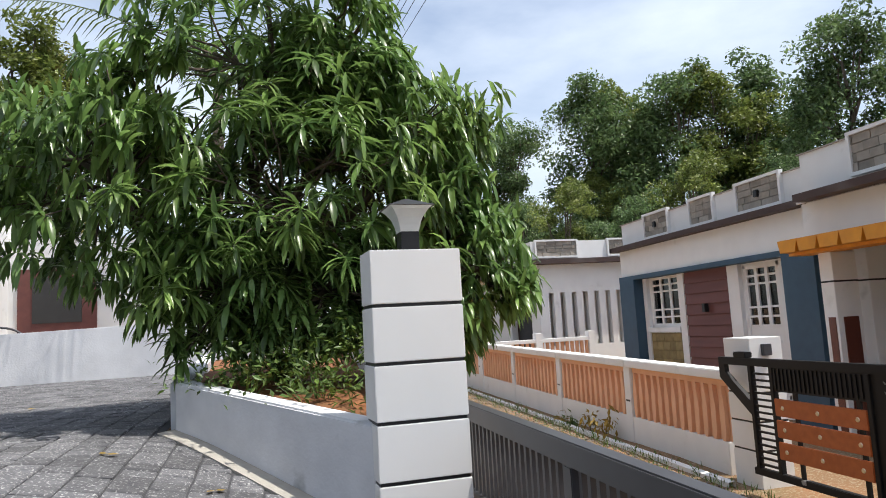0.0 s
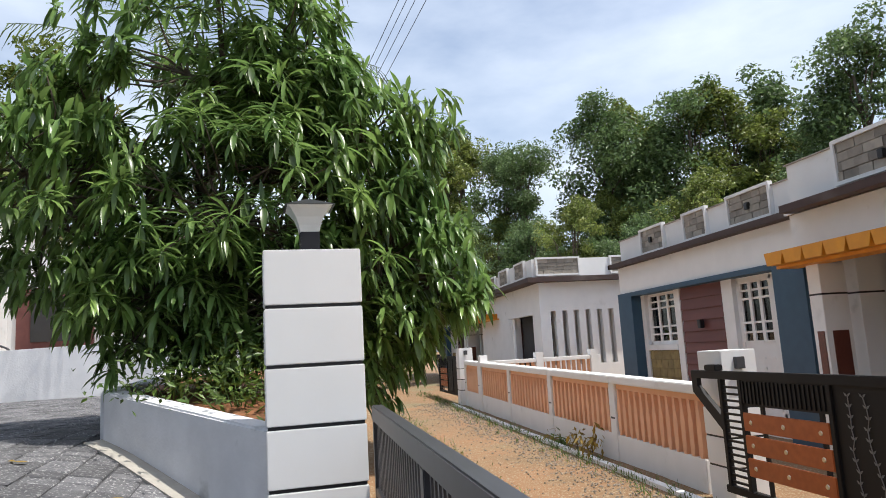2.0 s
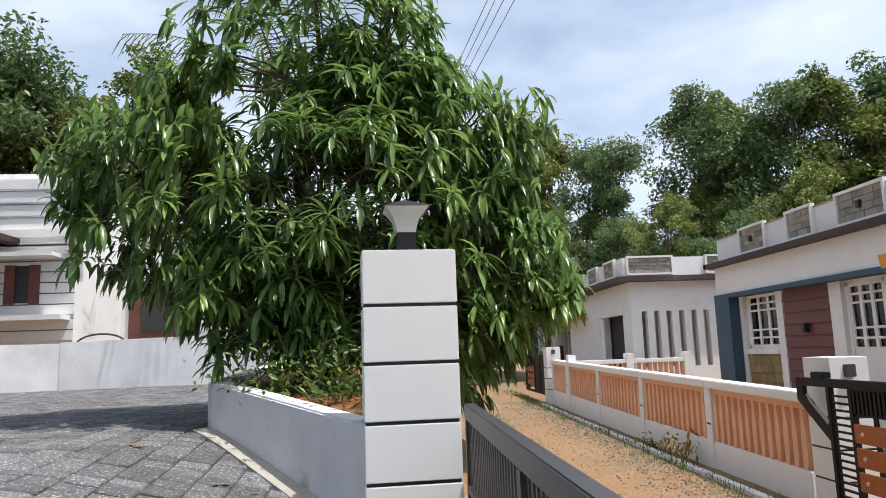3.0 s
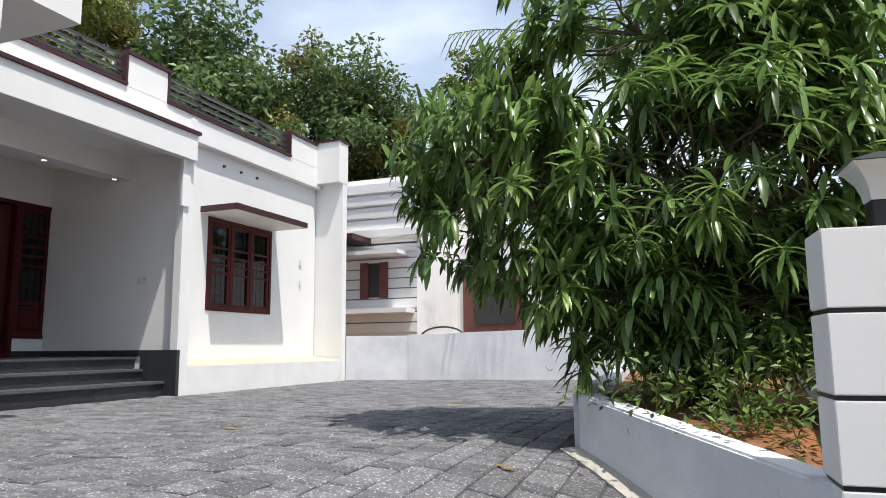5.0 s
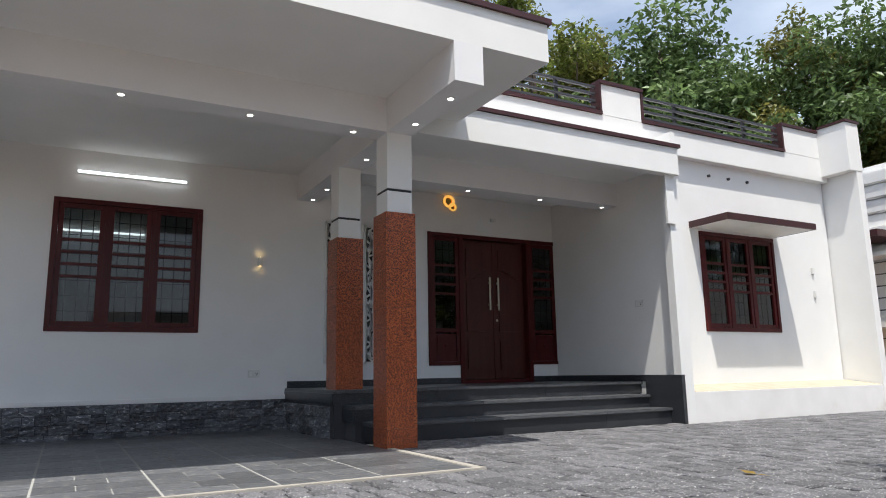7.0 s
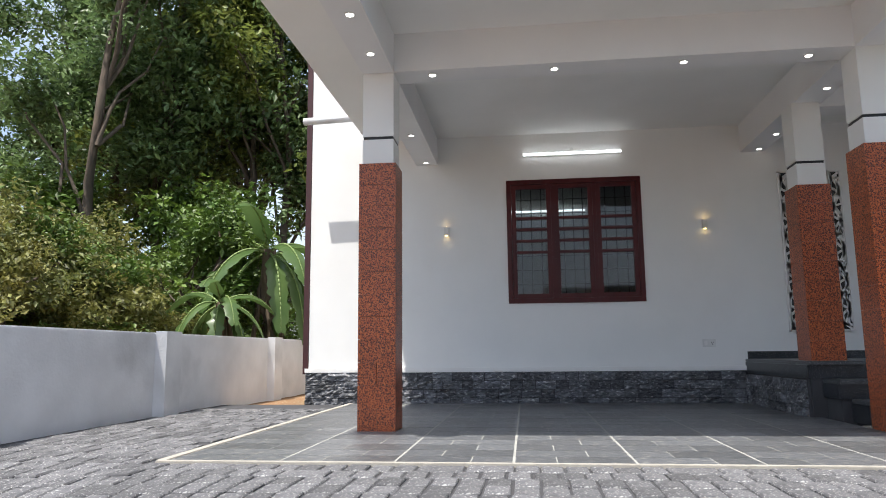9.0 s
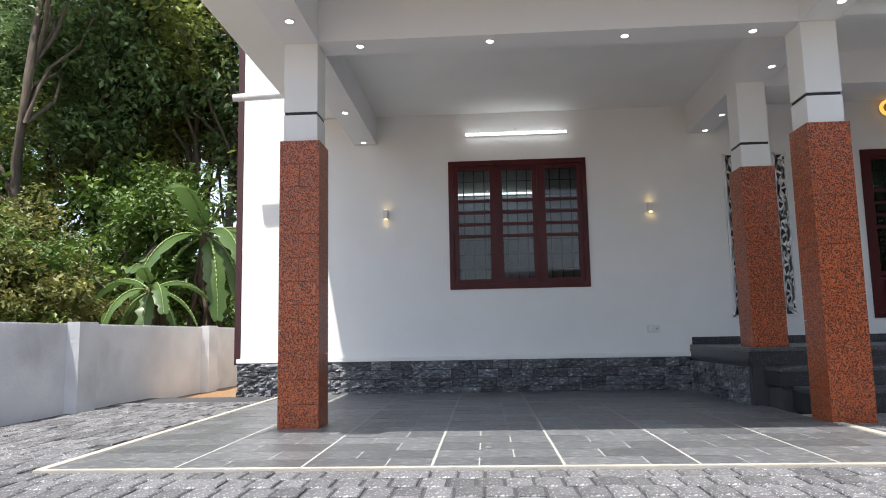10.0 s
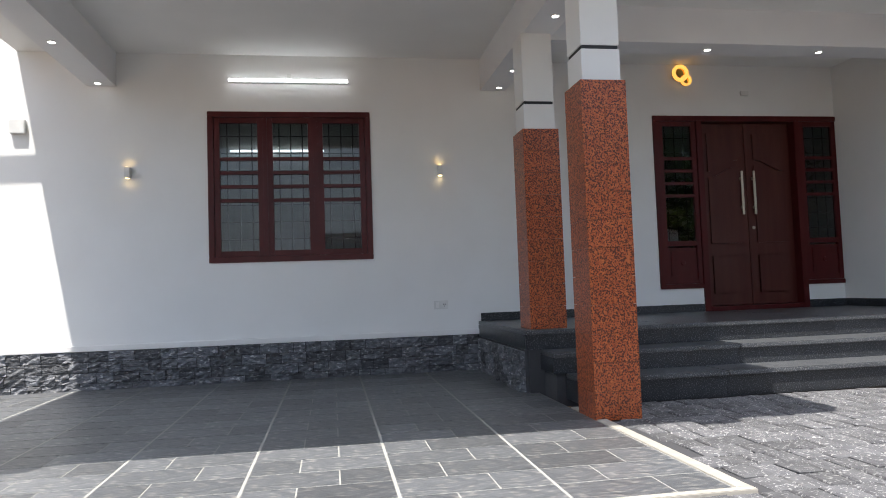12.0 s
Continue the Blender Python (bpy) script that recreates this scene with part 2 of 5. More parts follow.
def prism(bm, poly, axis, lo, hi):
    """Extrudes a polygon of 2D points along an axis: 'x': (y, z), 'y': (x, z), 'z': (x, y)."""
    def at(p, h):
        return {"x": (h, p[0], p[1]), "y": (p[0], h, p[1]), "z": (p[0], p[1], h)}[axis]
    a = [bm.verts.new(at(p, lo)) for p in poly]
    b = [bm.verts.new(at(p, hi)) for p in poly]
    bm.faces.new(a)
    bm.faces.new(b[::-1])
    for i in range(len(poly)):
        j = (i + 1) % len(poly)
        bm.faces.new((a[i], b[i], b[j], a[j]))
    bmesh.ops.recalc_face_normals(bm, faces=bm.faces)
    return bm


def mesh_of(name, bm, material, smooth=False):
    me = bpy.data.meshes.new(name)
    bm.to_mesh(me)
    bm.free()
    me.materials.append(material)
    if smooth:
        for p in me.polygons:
            p.use_smooth = True
    return me


def part(name, bm, material, parent, label="", smooth=False):
    ob = new(name, mesh_of(name, bm, material, smooth))
    ob.parent = parent
    return tagged(ob, label)


def thing(name, label, category, at=(0, 0, 0), group="", kind="", turn=0):
    ob = new(name)
    ob.matrix_basis = pose(*at, 0, 0, turn)
    return tagged(ob, label, category, group, kind)


def solid(name, bm, material, label, category, kind="structure", smooth=False, group=""):
    return tagged(new(name, mesh_of(name, bm, material, smooth)), label, category, group, kind)


def np_mesh(name, verts, faces, material, smooth=False):
    me = bpy.data.meshes.new(name)
    me.from_pydata(verts.reshape(-1, 3).tolist(), [], faces.tolist() if hasattr(faces, "tolist") else faces)
    me.materials.append(material)
    if smooth:
        me.polygons.foreach_set("use_smooth", [True] * len(me.polygons))
    return me


def panel_x(x0, x1, y0, y1, z0, z1, holes=()):
    """A wall slab across x with rectangular holes (y0, y1, z0, z1) going through it."""
    ys = sorted({y0, y1, *[h[0] for h in holes], *[h[1] for h in holes]})
    zs = sorted({z0, z1, *[h[2] for h in holes], *[h[3] for h in holes]})
    bm = bmesh.new()
    for a, b in zip(ys, ys[1:]):
        for c, d in zip(zs, zs[1:]):
            if not any(h[0] <= a and b <= h[1] and h[2] <= c and d <= h[3] for h in holes):
                box(bm, x0, x1, a, b, c, d)
    return bm


# ---- ground ----
def smooth_min(a, b, k):
    h = max(k - abs(a - b), 0) / k
    return min(a, b) - h * h * k / 4


def ground_z(x, y):
    """Level yard by the house, a ramp down to the gate, and the lower lane beyond it."""
    ramp_z = -0.62 - 0.215 * (x + 0.2) + 0.1 * (y - 2.13)
    z = smooth_min(-0.025, ramp_z, 0.15)
    if x > 1.0:
        t = min((x - 1.0) / 1.4, 1.0)
        t = t * t * (3 - 2 * t)
        z = z * (1 - t) + (-1.24 + 0.012 * min(max(y - 8, 0), 20)) * t
    return max(z, -1.5)


def spread(lo, hi, step, far):
    vals, v, s = [], lo, step
    while v > -far:
        v -= s
        s *= 1.5
        vals.append(v)
    vals = vals[::-1] + list(np.arange(lo, hi, step))
    v, s = hi, step
    while v < far:
        vals.append(v)
        v += s
        s *= 1.5
    return vals


gx, gy = spread(-12, 8, 0.4, 900), spread(-6, 26, 0.5, 900)
gv = np.array([(x, y, ground_z(x, y) - 0.07 + (0.02 * noise.noise((x * 1.3, y * 1.3, 0)) if abs(x) < 30 else 0)) for x in gx for y in gy])
ny = len(gy)
gf = [(i * ny + j, (i + 1) * ny + j, (i + 1) * ny + j + 1, i * ny + j + 1) for i in range(len(gx) - 1) for j in range(ny - 1)]
ground = new("ground", np_mesh("ground", gv, gf, EARTH, True))
tagged(ground, "reddish-brown gravelly earth ground of the lane and plots", "ground", kind="structure")


# ---- main house: shell ----
WX = -9.2          # front wall of the sitting room and entrance
BX = -7.2          # recessed bedroom wall
FX = -6.6          # front of the bedroom plinth and fins
PORCH = 0.475
solid("wall_front", panel_x(WX - 0.23, WX, -0.33, 9.21, -0.2, 4.6, [(2.16, 3.785, 1.158, 2.685), (6.916, 9.18, 0.5, 2.667)]), WHITE,
      "white painted front wall of the house with window and door openings", "wall")
solid("wall_bedroom", panel_x(BX - 0.2, BX, 9.26, 13.25, -0.2, 3.7, [(10.25, 11.86, 1.14, 2.57)]), WHITE,
      "white painted bedroom wall with a window opening", "wall")
solid("wall_porch_side", boxes((WX, FX, 9.18, 9.26, -0.2, 3.7), (FX - 0.12, FX, 9.06, 9.18, -0.2, 3.08)), WHITE, "white side wall of the entrance porch", "wall")
solid("wall_fin_north", boxes((BX - 0.2, FX - 0.005, 13.27, 13.42, -0.2, 3.68), (BX - 0.2, FX, 13.10, 13.44, 3.68, 4.48), bevel=0.004), WHITE, "white projecting fin wall at the corner of the house", "wall")
solid("wall_south", boxes((-16, WX - 0.23, -0.33, -0.1, -0.2, 4.6)), WHITE, "white side wall of the house", "wall")
solid("wall_north", boxes((-16, BX - 0.2, 13.2, 13.42, -0.2, 3.7)), WHITE, "white far side wall of the house", "wall")
solid("wall_back", boxes((-16.2, -16, -0.33, 13.42, -0.2, 3.7)), WHITE, "plain back wall of the house", "wall")
solid("floor", boxes((-16, WX - 0.23, -0.1, 13.2, 0.3, PORCH - 0.01)), DARK, "dark floor inside the house", "floor")
solid("ceiling", boxes((-16, WX - 0.23, -0.1, 13.2, 3.45, 3.6), (WX - 0.23, BX - 0.2, 9.2, 13.2, 3.45, 3.6)), CEIL, "white flat concrete roof slab of the house", "ceiling")
bm = boxes((FX - 0.62, FX, 9.26, 13.25, -0.2, 0.345))
solid("plinth", bm, WHITE_TRIM, "white plinth ledge under the bedroom window with yellowed top", "plinth")
bm = bmesh.new()
prism(bm, [(BX, 0.345), (FX - 0.03, 0.345), (FX - 0.05, 0.36), (BX, 0.42)], "y", 9.26, 13.25)
solid("plinth_ledge", bm, CREAM_LEDGE, "yellowed cement ledge on top of the plinth", "ledge")
solid("corner_trim", boxes((WX - 0.06, WX + 0.012, -0.40, -0.332, 0.33, 4.6)), MAROON, "narrow maroon strip down the house corner", "trim")

# entrance beam over the bedroom, parapet with two railings
PX = -7.08
solid("parapet", boxes((PX - 0.15, PX, 5.9, 13.25, 3.6, 3.98), (PX - 0.15, PX, 8.46, 9.18, 3.98, 4.42), (PX - 0.15, PX, 12.2, 13.1, 3.98, 4.42),
                       bevel=0.006), WHITE, "white parapet wall along the roof edge", "parapet")
cap = bmesh.new()
for a, b, z in ((5.9, 8.46, 3.98), (9.18, 12.2, 3.98), (8.43, 9.21, 4.42), (12.17, 13.08, 4.42)):
    box(cap, PX - 0.18, PX + 0.03, a, b, z, z + 0.045)
for y in (8.43, 9.18, 12.17):
    box(cap, PX - 0.17, PX + 0.02, y, y + 0.03, 4.02, 4.42)
box(cap, PX + 0.03, FX + 0.02, 13.08, 13.46, 4.48, 4.52)
solid("parapet_trim", cap, MAROON, "maroon coping strip along the parapet", "trim")


def roof_railing(y0, y1):
    ob = thing("roof_railing", "dark grey horizontal bar railing between parapet posts", "railing", (PX - 0.08, y0, 4.03), "railings on the roof edge")
    for i in range(4):
        part("bar", boxes((-0.02, 0.02, 0, y1 - y0, 0.045 + i * 0.1, 0.08 + i * 0.1), bevel=0.004), GATE_GREY, ob)
    n = max(2, round((y1 - y0) / 1.2))
    for i in range(n):
        y = (i + 0.5) * (y1 - y0) / n
        part("post", boxes((-0.06, -0.02, y - 0.02, y + 0.02, 0, 0.40)), GATE_GREY, ob)
    return ob


roof_railing(9.21, 12.17)
roof_railing(5.95, 8.43)

# porch roof over the entrance
PF = -6.5
solid("porch_roof", boxes((WX, PF - 0.12, 5.2, 9.2, 3.25, 3.42), (PF - 0.12, PF, 5.2, 9.18, 3.08, 3.44), bevel=0.004), WHITE, "white flat porch roof with deep front fascia", "roof")
solid("porch_beam", boxes((-7.96, -7.66, 5.2, 9.18, 2.93, 3.25)), CEIL, "white ceiling beam across the porch", "beam")
solid("porch_roof_trim", boxes((PF - 0.15, PF + 0.03, 5.2, 9.21, 3.44, 3.485)), MAROON, "maroon coping strip on the porch roof", "trim")
solid("porch_column_strip", boxes((FX - 0.005, FX + 0.03, 9.0, 9.14, 2.45, 3.08)), WHITE, "white pier at the end of the porch roof", "wall")

# car porch canopy
CF, CS, CN = -4.9, 0.40, 5.92
solid("canopy", boxes((WX, CF, CS, CN, 3.27, 3.4), (CF - 0.12, CF, CS, CN, 3.4, 3.62), (WX, CF - 0.12, CS, CS + 0.12, 3.4, 3.62), (WX, CF - 0.12, CN - 0.12, CN, 3.4, 3.62)),
      WHITE, "white flat canopy roof over the car porch", "roof")
solid("canopy_trim", boxes((CF - 0.15, CF + 0.03, CS - 0.03, CN + 0.03, 3.62, 3.67), (WX, CF - 0.15, CN - 0.12, CN + 0.03, 3.62, 3.67), (WX, CF - 0.15, CS - 0.03, CS + 0.12, 3.62, 3.67)),
      MAROON, "maroon coping strip on the canopy edge", "trim")
for y in (1.17, 5.11):
    solid("canopy_beam", boxes((WX, CF + 0.002, y - 0.135, y + 0.135, 2.93, 3.27)), CEIL, "white concrete beam under the canopy", "beam", group="beams under the canopy")
solid("canopy_cross_beam", boxes((-6.51, -6.24, 1.305, 4.975, 2.931, 3.27)), CEIL, "white cross beam under the canopy", "beam")


# ---- pillars clad in red granite ----
def tile_row(ob, z0, z1, s, cut):
    """One course of cladding round a square pillar of half width s."""
    t, g = 0.014, 0.0024
    for k in range(4):
        spans = [(-s, s)] if not cut else [(-s, 0.0), (0.0, s)]
        for a, b in spans:
            bm = boxes((s - t, s, a + g / 2, b - g / 2, z0 + g / 2, z1 - g / 2), bevel=0.0)
            bmesh.ops.transform(bm, matrix=Matrix.Rotation(k * math.pi / 2, 4, "Z"), verts=bm.verts)
            part("granite_tile", bm, GRANITE_RED, ob)


def pillar(x, y, z0, red_top, top, label):
    ob = thing("pillar", label, "pillar", (x, y, z0), "pillars of the porch")
    s = 0.153
    part("core", boxes((-s + 0.012, s - 0.012, -s + 0.012, s - 0.012, 0, red_top - 0.004)), JOINT_RED, ob)
    n = round(red_top / 0.178)
    h = red_top / n
    for i in range(n):
        tile_row(ob, i * h, (i + 1) * h, s, i % 2 == 0)
    w = 0.131
    part("shaft", boxes((-w, w, -w, w, red_top, red_top + 0.21), (-w, w, -w, w, red_top + 0.235, top), bevel=0.003), WHITE, ob, "white painted upper shaft")
    part("groove", boxes((-w + 0.008, w - 0.008, -w + 0.008, w - 0.008, red_top + 0.205, red_top + 0.24)), BLACK, ob, "black painted groove")
    return ob


pillar(-6.375, 1.17, -0.03, 2.17, 2.96, "square pillar clad in red granite tiles with a white top, standing on the car porch floor")
pillar(-6.375, 5.11, -0.03, 2.17, 2.96, "square pillar clad in red granite tiles with a white top, beside the entrance steps")
pillar(-7.65, 5.085, PORCH, 1.645, 2.455, "shorter square red granite pillar standing on the entrance porch")

# ---- entrance porch, steps ----
solid("porch_floor", boxes((WX, -7.43, 4.89, 9.0, -0.2, PORCH - 0.035)), MORTAR, "raised entrance porch platform", "floor")


def slab_step(x_back, x_front, y0, y1, z, rise, cuts):
    ob = thing("step", "polished black granite step with a projecting tread", "step", (0, 0, 0), "entrance steps", "structure")
    edges = [y0, *cuts, y1]
    for a, b in zip(edges, edges[1:]):
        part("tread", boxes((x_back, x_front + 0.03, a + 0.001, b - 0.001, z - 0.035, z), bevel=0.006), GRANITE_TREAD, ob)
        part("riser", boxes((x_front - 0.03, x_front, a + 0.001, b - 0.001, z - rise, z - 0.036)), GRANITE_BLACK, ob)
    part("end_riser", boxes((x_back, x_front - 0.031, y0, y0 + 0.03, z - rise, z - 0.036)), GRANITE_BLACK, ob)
    part("core", boxes((x_back, x_front - 0.031, y0 + 0.031, y1, -0.15, z - 0.036)), MORTAR, ob)
    return ob


slab_step(WX, -7.42, 4.86, 9.18, PORCH, 0.155, [6.1, 7.6])
slab_step(-7.43, -7.11, 4.98, 9.0, 0.318, 0.158, [6.5, 7.9])
slab_step(-7.12, -6.80, 5.08, 9.06, 0.16, 0.19, [6.2, 8.0])
sk = boxes((WX, WX + 0.015, 4.89, 7.42, PORCH, PORCH + 0.085), (WX, WX + 0.015, 8.70, 9.18, PORCH, PORCH + 0.085), (WX + 0.016, -7.2, 9.165, 9.18, PORCH, PORCH + 0.085),
           (-7.2, FX + 0.012, 9.044, 9.06, -0.03, PORCH + 0.085), (FX, FX + 0.012, 9.06, 9.1, -0.03, PORCH + 0.085))
solid("baseboard", sk, GRANITE_BLACK, "black granite skirting along the porch walls", "baseboard")

# split-face stone skirting along the car porch
stone_wall = thing("stone_skirting", "dark grey split-face stone skirting along the wall base", "stone cladding", (0, 0, 0), kind="structure")
part("backing", boxes((WX, WX + 0.012, -0.36, 4.88, -0.06, 0.345), (WX + 0.012, -7.45, 4.862, 4.888, -0.06, PORCH - 0.16)), MORTAR, stone_wall)
rng = random.Random(5)
part("ledge", boxes((WX, WX + 0.035, -0.37, 4.88, 0.345, 0.40), bevel=0.006), WHITE_TRIM, stone_wall, "white painted ledge")


def stone_piece(along, a, b, z0, z1):
    d = rng.uniform(0.014, 0.04)
    bm = bmesh.new()
    n = 3
    g = 0.003
    us = np.linspace(a + g, b - g, n + 1)
    zs = np.linspace(z0 + g, z1 - g, 4)
    grid = [[bm.verts.new((0.012 + (d * rng.uniform(0.2, 1.3) if 0 < i < n or j in (1, 2) else d * rng.uniform(0.4, 0.7)), u, z)) for j, z in enumerate(zs)] for i, u in enumerate(us)]
    for i in range(n):
        for j in range(3):
            bm.faces.new((grid[i][j], grid[i + 1][j], grid[i + 1][j + 1], grid[i][j + 1]))
    rim = [e for e in bm.edges if e.is_boundary]
    r = bmesh.ops.extrude_edge_only(bm, edges=rim)
    for v in r["geom"]:
        if isinstance(v, bmesh.types.BMVert):
            v.co.x = 0.01
    bmesh.ops.recalc_face_normals(bm, faces=bm.faces)
    m = Matrix.Translation((WX, 0, 0))
    if along == "x":
        m = Matrix.Translation((0, 4.872, 0)) @ Matrix(((0, 1, 0, 0), (-1, 0, 0, 0), (0, 0, 1, 0), (0, 0, 0, 1)))
    bmesh.ops.transform(bm, matrix=m, verts=bm.verts)
    part("stone", bm, STONE, stone_wall)


for row in range(4):
    y = -0.36 - rng.uniform(0, 0.1)
    while y < 4.83:
        w = rng.choice((0.12, 0.15, 0.15, 0.18, 0.24))
        stone_piece("y", max(y, -0.36), min(y + w, 4.85), -0.06 + row * 0.101, -0.06 + (row + 1) * 0.101)
        y += w
for row in range(3):
    x = WX + 0.03
    while x < -7.5:
        w = rng.choice((0.12, 0.15, 0.2))
        stone_piece("x", x, min(x + w, -7.46), -0.06 + row * 0.122, -0.06 + (row + 1) * 0.122)
        x += w


# sitting room behind the barred window
solid("wall_room_back", boxes((-11.4, -11.25, -0.1, 6.4, 0.3, 3.45)), WHITE, "white back wall of the sitting room", "wall")
solid("wall_room_side", boxes((-11.25, WX - 0.23, 6.3, 6.4, 0.3, 3.45)), WHITE, "white side wall of the sitting room", "wall")


# ---- windows and door ----
def pane_column(ob, y0, y1, z0, z1, x, wood, low_panel=0.0):
    """One casement: rails, three small lights between a tall upper and lower pane, glass and grille."""
    st = 0.055
    h = z1 - z0
    part("stile", boxes((x - 0.045, x + 0.005, y0, y0 + st, z0, z1), bevel=0.004), wood, ob)
    part("stile", boxes((x - 0.045, x + 0.005, y1 - st, y1, z0, z1), bevel=0.004), wood, ob)
    a, b = y0 + st, y1 - st
    marks = [0.0, 0.40, 0.50, 0.60, 0.70, 1.0]
    zb = z0 + low_panel
    if low_panel:
        part("rail", boxes((x - 0.045, x + 0.005, a, b, z0, z0 + 0.06)), wood, ob)
        part("panel", boxes((x - 0.03, x - 0.012, a, b, z0 + 0.06, zb - 0.02), (x - 0.02, x - 0.002, a + 0.03, b - 0.03, z0 + 0.09, zb - 0.05), bevel=0.004), wood, ob, "raised wooden panel")
        part("boss", tube(bmesh.new(), (x - 0.003, (a + b) / 2, (z0 + zb) / 2 + 0.02), (x + 0.006, (a + b) / 2, (z0 + zb) / 2 + 0.02), 0.028, 0.022, 14), wood, ob)
    hh = z1 - zb
    for f in marks:
        zc = zb + f * hh
        r = 0.055 if f in (0.0, 1.0) else 0.034
        lo, hi = (zc, zc + r) if f == 0.0 else (zc - r, zc) if f == 1.0 else (zc - r / 2, zc + r / 2)
        part("rail", boxes((x - 0.042, x + 0.002, a, b, lo, hi), bevel=0.003), wood, ob)
    for lo, hi in zip(marks, marks[1:]):
        pane = part("pane", boxes((x - 0.026, x - 0.021, a + 0.002, b - 0.002, zb + lo * hh + 0.018, zb + hi * hh - 0.018)), GLASS, ob, "clear dark glass pane")
    grille = bmesh.new()
    for f in (0.17, 0.5, 0.83):
        tube(grille, (x - 0.075, a + f * (b - a), zb), (x - 0.075, a + f * (b - a), z1), 0.006, seg=6)
    k = max(4, int(hh / 0.17))
    for i in range(1, k):
        tube(grille, (x - 0.083, a, zb + i * hh / k), (x - 0.083, b, zb + i * hh / k), 0.005, seg=6)
    part("grille", grille, BLACK, ob, "black steel bar grille")


def window(name, x, y0, y1, z0, z1, label):
    ob = thing(name, label, "window", (0, 0, 0), kind="structure")
    f = 0.058
    part("frame", boxes((x - 0.10, x + 0.018, y0, y1, z1 - f, z1), (x - 0.10, x + 0.018, y0, y1, z0, z0 + f), (x - 0.10, x + 0.018, y0, y0 + f, z0 + f, z1 - f),
                        (x - 0.10, x + 0.018, y1 - f, y1, z0 + f, z1 - f), bevel=0.004), FRAME_RED, ob)
    w = (y1 - y0 - 2 * f) / 3
    for i in (1, 2):
        part("mullion", boxes((x - 0.10, x + 0.012, y0 + f + i * w - 0.02, y0 + f + i * w + 0.02, z0 + f, z1 - f), bevel=0.003), FRAME_RED, ob)
    for i in range(3):
        pane_column(ob, y0 + f + i * w + (0.02 if i else 0.002), y0 + f + (i + 1) * w - (0.02 if i < 2 else 0.002), z0 + f + 0.002, z1 - f - 0.002, x, FRAME_RED)
    return ob


window("window_1", WX, 2.16, 3.785, 1.158, 2.685, "three-light window with glossy dark red wooden frame and barred glass")
window("window_2", BX, 10.25, 11.86, 1.14, 2.57, "three-light dark red wooden window under a projecting hood")

hood = thing("window_hood", "white concrete window hood edged in maroon, above the bedroom window", "hood", (0, 0, 0), kind="structure")
part("slab", boxes((BX, -6.56, 10.10, 11.92, 2.60, 2.665)), WHITE_TRIM, hood)
part("edge", boxes((BX, -6.53, 10.07, 10.10, 2.60, 2.69), (BX, -6.53, 11.92, 11.95, 2.60, 2.69), (-6.56, -6.53, 10.10, 11.92, 2.60, 2.69), (BX, -6.56, 10.10, 11.92, 2.665, 2.69)), MAROON, hood, "maroon painted edge")

door = thing("door_1", "closed double entrance door of carved dark red wood with glazed sidelights", "door", (0, 0, 0), kind="structure")
x, D0, D1, ZT = WX, 7.50, 8.64, 2.667
part("frame", boxes((x - 0.15, x + 0.02, 6.916, 9.18, ZT - 0.06, ZT), (x - 0.15, x + 0.02, 6.916, 6.975, 0.735, ZT - 0.06), (x - 0.15, x + 0.02, 6.975, D0 - 0.07, 0.735, 0.785),
                    (x - 0.15, x + 0.02, D0 - 0.07, D0, PORCH, ZT - 0.06), (x - 0.15, x + 0.02, D1, D1 + 0.07, PORCH, ZT - 0.06), (x - 0.15, x + 0.02, D1 + 0.07, 9.18, 0.735, 0.785),
                    (x - 0.15, x + 0.03, D0, D1, PORCH, PORCH + 0.05), bevel=0.004), FRAME_RED, door)
pane_column(door, 6.977, D0 - 0.072, 0.787, ZT - 0.062, x, FRAME_RED, 0.42)
pane_column(door, D1 + 0.072, 9.179, 0.787, ZT - 0.062, x, FRAME_RED, 0.42)
solid("wall_under_sidelights", boxes((x - 0.2, x - 0.001, 6.916, D0 - 0.07, PORCH, 0.735), (x - 0.2, x - 0.001, D1 + 0.07, 9.18, PORCH, 0.735)), WHITE, "white wall below the sidelights", "wall")
MIDDLE = (D0 + D1) / 2
